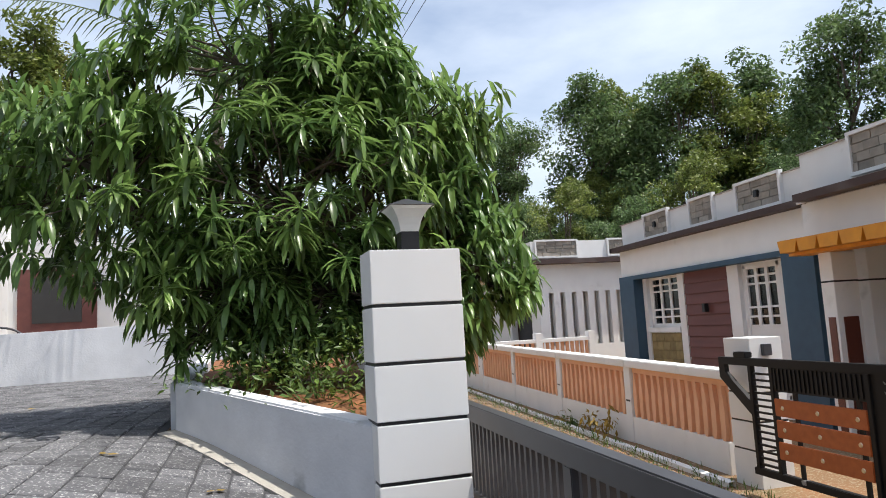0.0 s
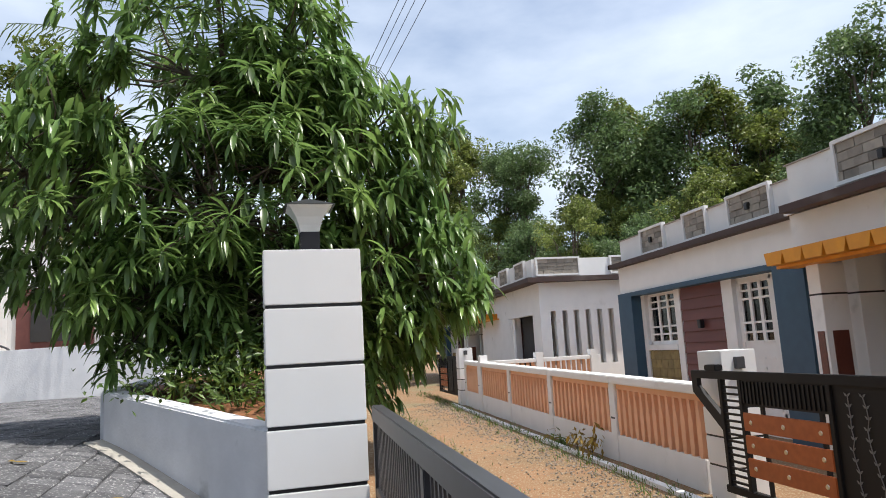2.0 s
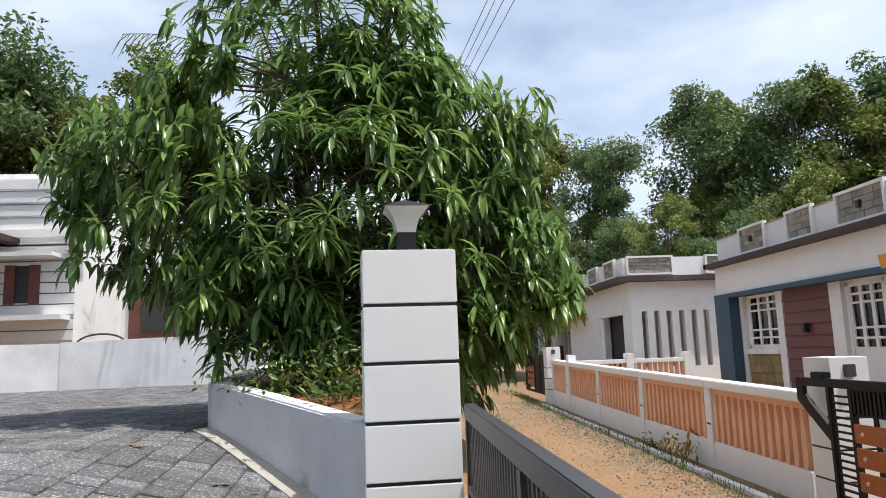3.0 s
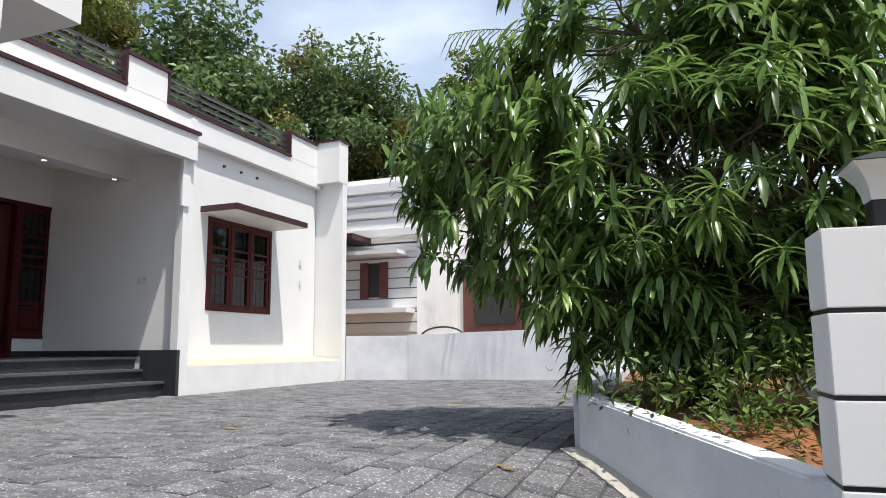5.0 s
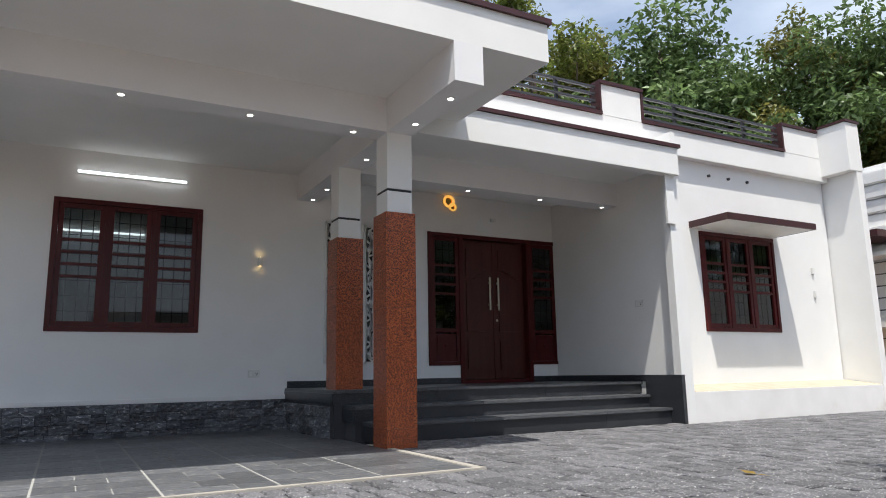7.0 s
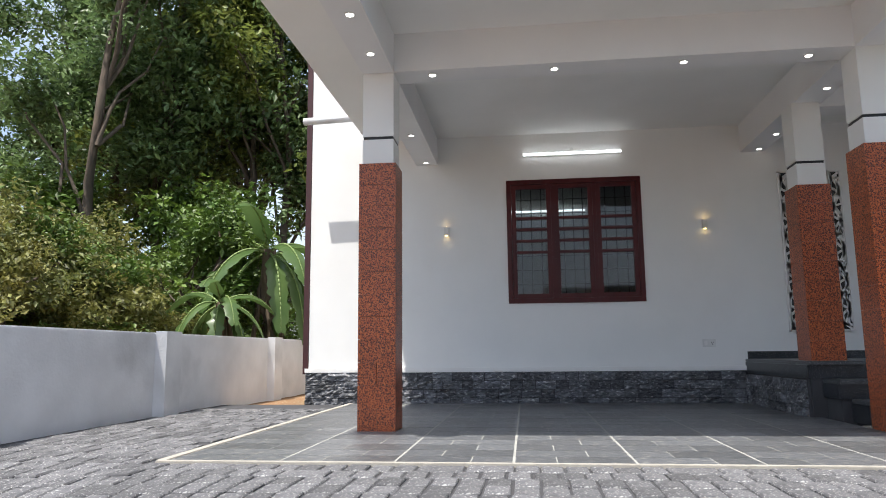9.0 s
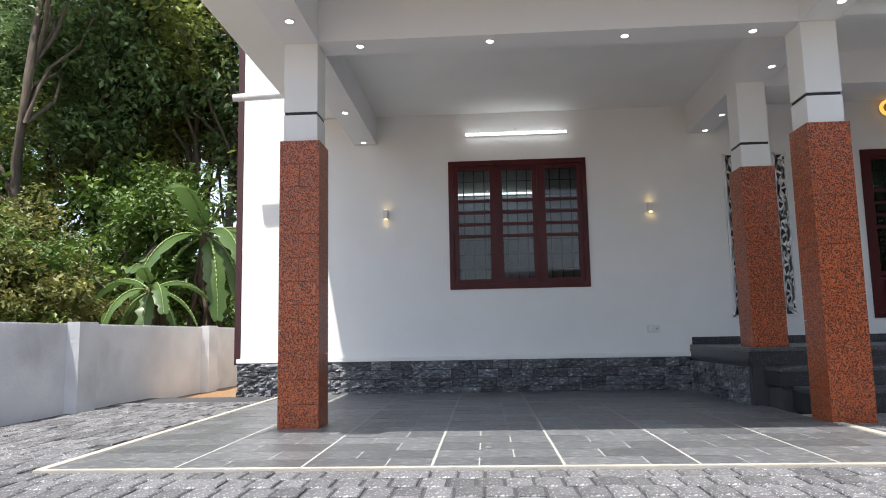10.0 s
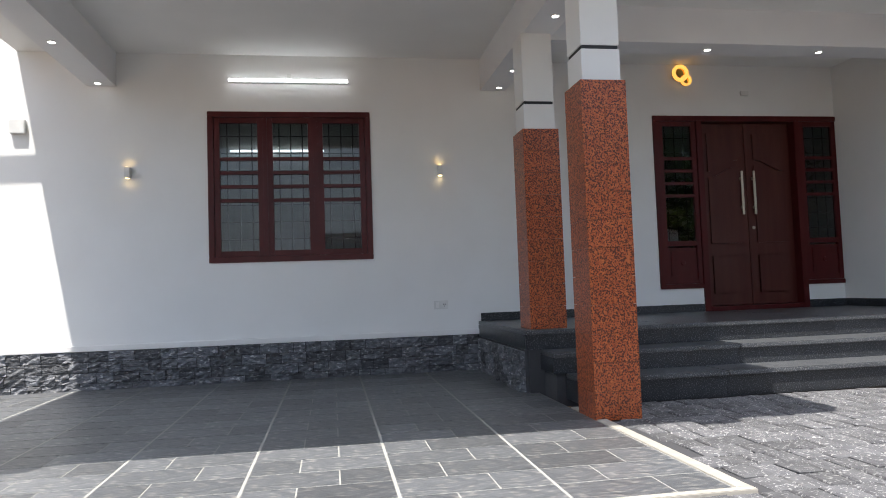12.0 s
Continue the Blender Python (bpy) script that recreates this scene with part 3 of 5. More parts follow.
for a, b, s in ((D0 + 0.004, MIDDLE - 0.003, 1), (MIDDLE + 0.003, D1 - 0.004, -1)):
    leaf = part("door_leaf", boxes((x - 0.125, x - 0.085, a, b, PORCH + 0.055, ZT - 0.065), bevel=0.004), DOOR_RED, door)
    zb, w = PORCH + 0.055, b - a
    m = 0.095
    part("low_panel", boxes((x - 0.086, x - 0.07, a + m, b - m, zb + 0.13, zb + 0.56), bevel=0.012), DOOR_RED, leaf, "raised lower panel")
    bm = bmesh.new()
    pts = [(a + m, zb + 0.70), (b - m, zb + 0.70)]
    top = [(a + m + f * (w - 2 * m), zb + 1.45 + 0.13 * (0.5 - 0.5 * math.cos(math.pi * (f if s > 0 else 1 - f)))) for f in np.linspace(1, 0, 12)]
    prism(bm, pts + top, "x", x - 0.086, x - 0.068)
    part("middle_panel", bm, DOOR_RED, leaf, "raised panel with swept top")
    bm = bmesh.new()
    base = [(p[0], p[1] + 0.07) for p in top]
    prism(bm, base + [(a + m, ZT - 0.19), (b - m, ZT - 0.19)], "x", x - 0.086, x - 0.068)
    part("top_panel", bm, DOOR_RED, leaf, "raised upper panel with curved foot")
    hy = MIDDLE - s * 0.075
    hd = part("handle", boxes((x - 0.052, x - 0.034, hy - 0.014, hy + 0.014, 1.55, 2.05), bevel=0.005), STEEL, leaf, "long brushed steel pull handle")
    part("standoff", boxes((x - 0.086, x - 0.052, hy - 0.008, hy + 0.008, 1.62, 1.65), (x - 0.086, x - 0.052, hy - 0.008, hy + 0.008, 1.95, 1.98)), STEEL, door)
part("key_plate", tube(bmesh.new(), (x - 0.086, MIDDLE + 0.06, 1.40), (x - 0.074, MIDDLE + 0.06, 1.40), 0.018, seg=12), STEEL, door)

# ---- fixtures on the house ----
tl = thing("tube_light", "lit white tube light batten on the wall above the window", "tube light", (WX, 2.975, 3.0))
part("batten", boxes((0.0, 0.03, -0.6, 0.6, -0.018, 0.018), bevel=0.004), PLASTIC, tl)
bm = tube(bmesh.new(), (0.044, -0.595, 0), (0.044, 0.595, 0), 0.0155, seg=12)
part("tube", bm, TUBE, tl, "glowing white tube", True)
part("bracket", boxes((0, 0.03, -0.02, 0.02, 0.018, 0.07)), PLASTIC, tl)

inner = copy_thing(tl, pose(0, 0, 0))
inner.matrix_basis = pose(-11.25, 2.7, 2.69)
tagged(inner, "lit white tube light on the back wall of the sitting room", "tube light")

for y in (1.413, 4.50):
    wl_ = thing("wall_lamp", "small white up-and-down wall lamp, lit warm", "wall lamp", (WX, y, 2.065), "wall lamps beside the window")
    part("body", boxes((0.0, 0.07, -0.026, 0.026, -0.055, 0.055), bevel=0.006), PLASTIC, wl_)
    for z in (0.0505, -0.0505):
        part("lens", tube(bmesh.new(), (0.045, 0, z * 1.1 - 0.001), (0.045, 0, z * 1.1 + 0.001), 0.017, seg=12), WARM, wl_, "warm glowing lens")

SPOTS = [(-5.85, 1.19), (-5.2, 1.19), (-7.96, 1.17), (-9.08, 1.17), (-5.25, 5.13), (-5.93, 5.13), (-7.14, 5.13), (-8.5, 5.15), (-9.07, 5.15),
         (-6.34, 1.62), (-6.35, 2.65), (-6.36, 3.7), (-6.37, 4.68)]
for i, (sx, sy) in enumerate(SPOTS + [(-7.81, 5.65), (-7.81, 6.8), (-7.81, 7.93), (-7.81, 9.02)]):
    d = thing("downlight", "small round recessed downlight, lit white, set in a ceiling beam", "downlight", (sx, sy, 2.93), "downlights in the beams")
    part("rim", tube(bmesh.new(), (0, 0, -0.006), (0, 0, 0.004), 0.038, seg=18), PLASTIC, d)
    part("lens", tube(bmesh.new(), (0, 0, -0.0085), (0, 0, -0.006), 0.027, seg=18), SPOT, d, "glowing lens")

clock = thing("wall_clock", "gold double-ring wall lamp, lit amber, above the entrance door", "wall lamp", (WX + 0.05, 7.28, 3.11))
for name, dy, dz, r, label in (("large_ring", -0.02, 0.03, 0.095, "beaded golden ring"), ("small_ring", 0.045, -0.05, 0.062, "small golden ring")):
    bm = bmesh.new()
    n = 28
    for i in range(n):
        a = 2 * math.pi * i / n
        r_in = r * 0.62
        c0 = Vector((0, dy + r_in * math.cos(a), dz + r_in * math.sin(a)))
        c1 = Vector((0, dy + r * math.cos(a), dz + r * math.sin(a)))
        tube(bm, c0, c1, 0.011, 0.014, 6)
    part(name, bm, CLOCK_GLOW, clock, label)
    part("disc", tube(bmesh.new(), (-0.03, dy, dz), (-0.012, dy, dz), r * 0.95, seg=24), BRASS, clock)
part("wall_mount", boxes((-0.05, -0.03, -0.02, 0.06, 0.02, 0.10)), BRASS, clock)


def switch_plate(m, n):
    ob = thing("switch_plate", "white plastic electrical socket and switch plate on the wall", "socket")
    ob.matrix_basis = m
    part("plate", boxes((0, 0.008, -0.075, 0.075, -0.045, 0.045), bevel=0.003), PLASTIC, ob)
    for i in range(n):
        part("switch", boxes((0.008, 0.012, -0.055 + i * 0.04, -0.02 + i * 0.04, -0.028, 0.028), bevel=0.002), WHITE_TRIM, ob)
    part("socket_holes", boxes((0.008, 0.0095, 0.022, 0.03, 0.0, 0.012), (0.008, 0.0095, 0.04, 0.048, 0.0, 0.012), (0.008, 0.0095, 0.03, 0.04, -0.018, -0.008)), BLACK, ob)


switch_plate(pose(WX, 4.47, 0.66), 1)
switch_plate(pose(-7.3, 9.12, 1.5, 0, 0, -90), 2)
for z, w in ((1.75, 0.05), (2.12, 0.06)):
    ob = thing("junction_box", "small white electrical box on the bedroom wall", "junction box", (BX, 12.75, z))
    part("box", boxes((0, 0.03, -w / 2, w / 2, -0.05, 0.05), bevel=0.004), PLASTIC, ob)
ob = thing("junction_box", "small white cover plate above the entrance door", "junction box", (WX, 8.05, 2.93))
part("box", boxes((0, 0.02, -0.05, 0.05, -0.025, 0.025), bevel=0.004), PLASTIC, ob)
for i in range(3):
    ob = thing("weep_pipe", "short grey weep pipe stub in the wall", "pipe", (BX, 10.55 + i * 0.42, 3.42), "weep pipes")
    part("pipe", tube(bmesh.new(), (-0.02, 0, 0), (0.03, 0, -0.005), 0.022, seg=10), GATE_GREY, ob)
ob = thing("drain_pipe", "white plastic drain spout sticking out of the canopy edge", "pipe", (WX + 0.45, 0.1, 3.42))
part("pipe", tube(bmesh.new(), (0, -0.4, 0), (0, 0.32, 0.02), 0.045, seg=14), PVC, ob, smooth=True)
ob = thing("meter_box", "pale plastic meter box on the side wall", "box", (WX, 0.42, 2.52))
part("box", boxes((0, 0.05, -0.07, 0.07, -0.07, 0.07), bevel=0.008), PLASTIC, ob)


def lattice(y0, y1, z0, z1):
    ob = thing("wall_lattice", "white wall panel cut with dark leaf-shaped openings", "lattice panel", (WX, 0, 0), "lattice panels beside the door")
    part("frame", boxes((0, 0.03, y0, y0 + 0.018, z0, z1), (0, 0.03, y1 - 0.018, y1, z0, z1), (0, 0.03, y0, y1, z0, z0 + 0.018), (0, 0.03, y0, y1, z1 - 0.018, z1)), WHITE_TRIM, ob)
    # Dark backing painted in place of the shade inside the cut openings.
    part("backing", boxes((0.0, 0.006, y0 + 0.018, y1 - 0.018, z0 + 0.018, z1 - 0.018)), DARK, ob, "dark backing painted as shade in the openings")
    bm = bmesh.new()
    r = random.Random(3)
    h, yc = 0.17, (y0 + y1) / 2
    n = int((z1 - z0) / h)
    for i in range(n):
        zc = z0 + (i + 0.5) * (z1 - z0) / n
        hub = Vector((0.018, yc + (0.03 if i % 2 else -0.03), zc))
        for k in range(7):
            a = k * 2 * math.pi / 7 + r.uniform(-0.2, 0.2)
            e = hub + Vector((0, math.cos(a), math.sin(a))) * 0.2
            e.y = min(max(e.y, y0 + 0.012), y1 - 0.012)
            e.z = min(max(e.z, z0 + 0.012), z1 - 0.012)
            d = (e - hub)
            s = Vector((0, -d.z, d.y)).normalized() * 0.0125
            v = [bm.verts.new(p) for p in (hub - s, hub + s, e + s, e - s)]
            f = bm.faces.new(v)
            ex = bmesh.ops.extrude_face_region(bm, geom=[f])
            for q in ex["geom"]:
                if isinstance(q, bmesh.types.BMVert):
                    q.co.x -= 0.012
    bmesh.ops.recalc_face_normals(bm, faces=bm.faces)
    part("tracery", bm, WHITE_TRIM, ob, "white leaf-vein tracery")


lattice(5.37, 5.52, 0.78, 2.67)
lattice(5.93, 6.08, 0.78, 2.66)


# ---- boundary walls, planter ----
def oriented_wall(name, p, q, thick, z0, z1, material, label, category="wall", z1b=None, z0b=None):
    p, q = Vector((*p, 0)), Vector((*q, 0))
    d = (q - p).normalized()
    s = Vector((-d.y, d.x, 0)) * thick / 2
    z1b = z1 if z1b is None else z1b
    z0b = z0 if z0b is None else z0b
    bm = bmesh.new()
    n = 6
    rings = []
    for i in range(n + 1):
        f = i / n
        c = p.lerp(q, f)
        lo, hi = z0 + (z0b - z0) * f, z1 + (z1b - z1) * f
        rings.append([bm.verts.new(v) for v in ((c.x - s.x, c.y - s.y, lo), (c.x + s.x, c.y + s.y, lo), (c.x + s.x, c.y + s.y, hi), (c.x - s.x, c.y - s.y, hi))])
    for a, b in zip(rings, rings[1:]):
        for k in range(4):
            bm.faces.new((a[k], a[(k + 1) % 4], b[(k + 1) % 4], b[k]))
    bm.faces.new(rings[0])
    bm.faces.new(rings[-1][::-1])
    bmesh.ops.recalc_face_normals(bm, faces=bm.faces)
    long_edges = [e for e in bm.edges if abs(e.calc_face_angle(0)) > 1.0]
    bmesh.ops.bevel(bm, geom=long_edges, offset=0.012, segments=2, affect="EDGES")
    return solid(name, bm, material, label, category)


cw = oriented_wall("boundary_wall_south", (1.1, -1.5), (-16, -1.5), 0.16, -1.0, 0.815, COMPOUND, "grey-white limewashed plaster boundary wall", "boundary wall")
for px in (-5.0, -7.75, -10.9, -13.5):
    bm = bmesh.new()
    prism(bm, [(px - 0.22, -1.42), (px + 0.22, -1.42), (px + 0.16, -1.33), (px - 0.16, -1.33)], "z", -0.2, 0.83)
    b = part("buttress", bm, COMPOUND, cw, "plaster pier")
oriented_wall("boundary_wall_north_return", (-6.62, 13.47), (-5.55, 13.95), 0.14, -0.3, 0.78, COMPOUND, "grey plaster boundary wall beside the house corner", "boundary wall")
oriented_wall("boundary_wall_north", (-5.55, 13.95), (0.9, 14.9), 0.16, -0.4, 0.80, COMPOUND, "white limewashed boundary wall at the end of the yard", "boundary wall", 0.98)
oriented_wall("boundary_wall_lane", (0.56, 5.0), (0.75, 14.9), 0.15, -1.4, 0.62, COMPOUND, "white plaster wall along the lane behind the planter", "boundary wall", 0.85)

PC = (-0.86, 6.36)
pl = oriented_wall("planter_wall", (0.33, 4.76), PC, 0.15, -0.75, 0.08, PLANTER_PAINT, "low white painted cement planter wall with worn patches", "planter", 0.27, -0.2)
oriented_wall("planter_wall_far", (PC[0] - 0.03, PC[1] + 0.05), (-1.15, 10.6), 0.15, -0.3, 0.27, PLANTER_PAINT, "low white painted planter wall", "planter", 0.36, -0.2)
bm = bmesh.new()
vs = [bm.verts.new((x_, y_, z_)) for x_, y_, z_ in ((0.40, 4.85, 0.0), (0.6, 5.2, 0.06), (0.62, 10.6, 0.3), (-1.05, 10.6, 0.28), (-0.82, 6.4, 0.21))]
f = bm.faces.new(vs)
bmesh.ops.recalc_face_normals(bm, faces=[f])
bmesh.ops.triangulate(bm, faces=[f])
bmesh.ops.subdivide_edges(bm, edges=bm.edges, cuts=10, use_grid_fill=True)
for v in bm.verts:
    v.co.z += 0.05 * noise.noise(v.co * 2.3)
solid("planter_soil", bm, SOIL, "reddish soil heaped inside the planter", "soil", smooth=True)
st = []
for i in range(9):
    fr = i / 8
    xx, yy = 0.33 + (PC[0] - 0.33) * fr - 0.13, 4.76 + (PC[1] - 4.76) * fr - 0.08
    st.append((xx, yy))
bm = bmesh.new()
rows = [[bm.verts.new((xx + o * 0.79, yy + o * 0.61, ground_z(xx, yy) + h)) for o, h in ((-0.045, -0.05), (-0.045, 0.012), (0.08, 0.02), (0.08, -0.05))] for xx, yy in st]
for a, b in zip(rows, rows[1:]):
    for k in range(3):
        bm.faces.new((a[k], b[k], b[k + 1], a[k + 1]))
bmesh.ops.recalc_face_normals(bm, faces=bm.faces)
solid("planter_edging", bm, EDGING, "cream cement strip along the foot of the planter", "edging")


# ---- gate pillar with lamp, sliding gate ----
GA = math.degrees(math.atan2(0.04, 0.48))
gp = thing("gate_pillar", "white square gate pillar banded with black grooves", "gate pillar", (0.268, 4.61, -0.72), turn=GA)
H0, PW, PD = -0.72, 0.482, 0.26
z = 0.958 - H0
k = 0
while z > 0.05:
    lo = max(z - 0.274, 0.0)
    part("band", boxes((0, PW, 0, PD, lo, z), bevel=0.004), WHITE, gp)
    if lo > 0:
        part("groove", boxes((0.008, PW - 0.008, 0.008, PD - 0.008, lo - 0.022, lo + 0.004)), BLACK, gp, "black groove")
    z = lo - 0.0135 - 0.004
lamp = thing("pillar_lamp", "black post lamp with flared frosted panels on the gate pillar", "lamp", (0.495, 4.76, 0.958), turn=GA)
part("base", boxes((-0.05, 0.05, -0.05, 0.05, 0, 0.105), bevel=0.004), BLACK, lamp, "black square base")
bm = bmesh.new()
prof = [(0.050, 0.105), (0.056, 0.14), (0.070, 0.18), (0.098, 0.222), (0.114, 0.235)]
rings = [[bm.verts.new((sx * r, sy * r, h)) for sx, sy in ((-1, -1), (1, -1), (1, 1), (-1, 1))] for r, h in prof]
for a, b in zip(rings, rings[1:]):
    for q in range(4):
        bm.faces.new((a[q], a[(q + 1) % 4], b[(q + 1) % 4], b[q]))
bm.faces.new(rings[-1])
bmesh.ops.recalc_face_normals(bm, faces=bm.faces)
part("shade", bm, LAMP_GLASS, lamp, "flared frosted panels")
bm = bmesh.new()
bmesh.ops.create_cone(bm, cap_ends=True, segments=4, radius1=0.18, radius2=0.012, depth=0.05, matrix=Matrix.Translation((0, 0, 0.261)) @ Matrix.Rotation(math.pi / 4, 4, "Z"))
part("cap", bm, BLACK, lamp, "black pyramid cap")

gate = thing("sliding_gate", "charcoal grey steel sliding gate with vertical bars beside the pillar", "gate", (0.88, 5.55, -0.95), turn=-90 + 0.4)
GL = 5.6
part("top_rail", boxes((0, GL, -0.035, 0.035, 0.96, 1.055), bevel=0.006), GATE_GREY, gate)
part("middle_rail", boxes((0, GL, -0.03, 0.03, 0.52, 0.57), bevel=0.004), GATE_GREY, gate)
part("bottom_rail", boxes((0, GL, -0.03, 0.03, 0.06, 0.12), bevel=0.004), GATE_GREY, gate)
for fx in (0.0, GL / 3, 2 * GL / 3, GL - 0.06):
    part("stile", boxes((fx, fx + 0.06, -0.032, 0.032, 0.05, 0.96), bevel=0.004), GATE_GREY, gate)
nb = int(GL / 0.075)
bar = mesh_of("bar", boxes((-0.013, 0.013, -0.013, 0.013, 0.57, 0.96)), GATE_GREY)
for i in range(nb):
    b = new("bar", bar)
    b.parent, b.location = gate, (0.09 + i * 0.075, 0, 0)
for i in range(3):
    part("board", boxes((0.08, GL - 0.08, -0.012, 0.012, 0.14 + i * 0.127, 0.25 + i * 0.127), bevel=0.004), WOOD_ORANGE, gate, "orange wooden board")


# ---- neighbour's fence and gate across the lane ----
FXX, FZ = 4.8, -1.32
fence = thing("neighbour_fence", "white and peach painted concrete baluster fence along the lane", "fence", (FXX, 0, -0.015))
fence.rotation_euler = (0.017, 0, 0)
POSTS = [8.25, 10.7, 13.4, 16.1, 18.9, 20.5]
for y in POSTS[1:]:
    part("post", boxes((-0.09, 0.09, y - 0.1, y + 0.1, FZ - 0.2, -0.36), bevel=0.01), WHITE_OLD, fence)
    part("groove", boxes((-0.093, 0.093, y - 0.06, y + 0.06, -0.86, -0.835)), BLACK, fence, "black groove")
for a, b in zip(POSTS, POSTS[1:]):
    lo, hi = a + 0.1, b - 0.1
    part("coping", boxes((-0.12, 0.12, a, b, -0.36, -0.25), bevel=0.012), WHITE_OLD, fence, "white coping")
    part("base_wall", boxes((-0.08, 0.08, lo, hi, FZ - 0.2, -1.07), bevel=0.008), WHITE_OLD, fence, "stained white base wall")
    part("panel", boxes((-0.02, 0.03, lo, hi, -1.07, -0.36)), PEACH, fence, "peach back panel")
    part("upper_rail", boxes((-0.05, -0.02, lo, hi, -0.44, -0.36)), PEACH, fence, "peach rail")
    n = 13
    for i in range(n):
        y = lo + (i + 0.5) * (hi - lo) / n
        bm = bmesh.new()
        w = 0.045
        pts = [(y - w * 0.5, -1.07), (y + w * 0.5, -1.07), (y + w, -0.98), (y + w * 1.1, -0.7), (y + w * 0.45, -0.5), (y + w * 0.45, -0.44), (y - w * 0.45, -0.44), (y - w * 0.45, -0.5), (y - w * 1.1, -0.7), (y - w, -0.98)]
        prism(bm, pts, "x", -0.075, -0.02)
        part("baluster", bm, PEACH, fence, "peach baluster")
back = thing("neighbour_fence", "peach and white baluster fence between the two plots", "fence", (0, 18.7, 0.27))
part("coping", boxes((4.7, 8.0, -0.11, 0.11, -0.30, -0.2), bevel=0.01), WHITE_OLD, back)
part("base_wall", boxes((4.9, 8.0, -0.07, 0.07, FZ - 0.5, -1.0)), WHITE_OLD, back)
for x0 in (4.8, 6.3, 7.8):
    part("post", boxes((x0 - 0.1, x0 + 0.1, -0.12, 0.12, FZ - 0.5, -0.05), bevel=0.01), WHITE_OLD, back)
for x0 in np.arange(4.98, 7.7, 0.14):
    part("baluster", boxes((x0, x0 + 0.075, -0.04, 0.03, -1.0, -0.30)), PEACH, back, "peach baluster")

bm = bmesh.new()
kerb_rows = [[bm.verts.new((x_, y_, ground_z(x_, y_) + h_)) for x_, h_ in ((4.36, -0.1), (4.36, -0.02), (4.44, -0.01), (4.44, -0.1))] for y_ in np.linspace(7.9, 21, 27)]
for a, b in zip(kerb_rows, kerb_rows[1:]):
    for k in range(3):
        bm.faces.new((a[k], b[k], b[k + 1], a[k + 1]))
bmesh.ops.recalc_face_normals(bm, faces=bm.faces)
solid("lane_kerb", bm, WHITE_OLD, "narrow stained white kerb along the fence foot", "kerb")

ngp = thing("neighbour_gate_pillar", "white square gate pillar with black grooves and a small lamp box", "gate pillar", (FXX, 7.89, FZ + 0.08))
for a, b in ((-0.1, 0.30), (0.32, 0.60), (0.62, 0.90), (0.92, 1.49)):
    part("band", boxes((-0.2, 0.2, -0.22, 0.22, a, b), bevel=0.006), WHITE_OLD, ngp)
    part("groove", boxes((-0.19, 0.19, -0.21, 0.21, b - 0.002, b + 0.022 if b < 1.4 else b - 0.001)), BLACK, ngp, "black groove")
part("lamp_box", boxes((-0.06, 0.04, -0.27, -0.22, 1.30, 1.42), bevel=0.004), GATE_GREY, ngp, "small grey lamp")
far_gp = copy_thing(ngp, pose(0, 0, 0))
far_gp.matrix_basis = pose(FXX, 20.9, FZ + 0.27)

ng = thing("neighbour_gate", "chipped black steel gate with orange boards and cut-out leaf panel", "gate", (FXX - 0.35, 7.63, FZ + 0.14), turn=-90)
part("top_rail", boxes((-0.34, 3.6, -0.03, 0.03, 1.16, 1.24), bevel=0.006), GATE_BLACK, ng)
part("upper_panel", boxes((0.5, 1.62, -0.012, 0.012, 0.93, 1.16)), GATE_BLACK, ng)
for i in range(20):
    part("rib", boxes((0.52 + i * 0.055, 0.545 + i * 0.055, -0.024, -0.012, 0.95, 1.15)), GATE_BLACK, ng)
part("bottom_rail", boxes((0.1, 3.6, -0.03, 0.03, 0.08, 0.15), bevel=0.006), GATE_BLACK, ng)
for fx in (0.14, 0.46, 1.62, 2.45, 3.55):
    part("stile", boxes((fx, fx + 0.05, -0.028, 0.028, 0.1, 1.16), bevel=0.004), GATE_BLACK, ng)
for i in range(15):
    part("rung", boxes((0.19, 0.46, -0.012, 0.012, 0.18 + i * 0.064, 0.20 + i * 0.064)), GATE_BLACK, ng)
bm = bmesh.new()
prism(bm, [(-0.34, 1.22), (-0.34, 1.02), (0.15, 0.66), (0.15, 0.80), (-0.24, 1.08), (-0.24, 1.16), (-0.1, 1.22)], "y", -0.025, 0.025)
part("bracket", bm, GATE_BLACK, ng, "angled black bracket")
part("bolt", boxes((-0.06, 0.14, -0.04, 0.05, 1.24, 1.30), bevel=0.008), GATE_BLACK, ng)
for i in range(3):
    z0 = 0.29 + i * 0.205
    bd = part("board", boxes((0.51, 1.62, -0.035, -0.012, z0, z0 + 0.165), bevel=0.006), WOOD_ORANGE, ng, "orange wooden board")
    for fx in (0.62, 1.07, 1.52):
        part("bolt_head", tube(bmesh.new(), (fx, -0.042, z0 + 0.08), (fx, -0.035, z0 + 0.08), 0.018, 0.022, 10), STEEL, bd)
for fx in (0.75, 1.5):
    part("strap", boxes((fx, fx + 0.04, -0.012, 0.012, 0.15, 0.93)), GATE_BLACK, ng)
part("leaf_panel", boxes((1.67, 2.45, -0.006, 0.006, 0.15, 1.16)), GATE_BLACK, ng, "black sheet with cut-out leaves")
vines = bmesh.new()
rv = random.Random(8)
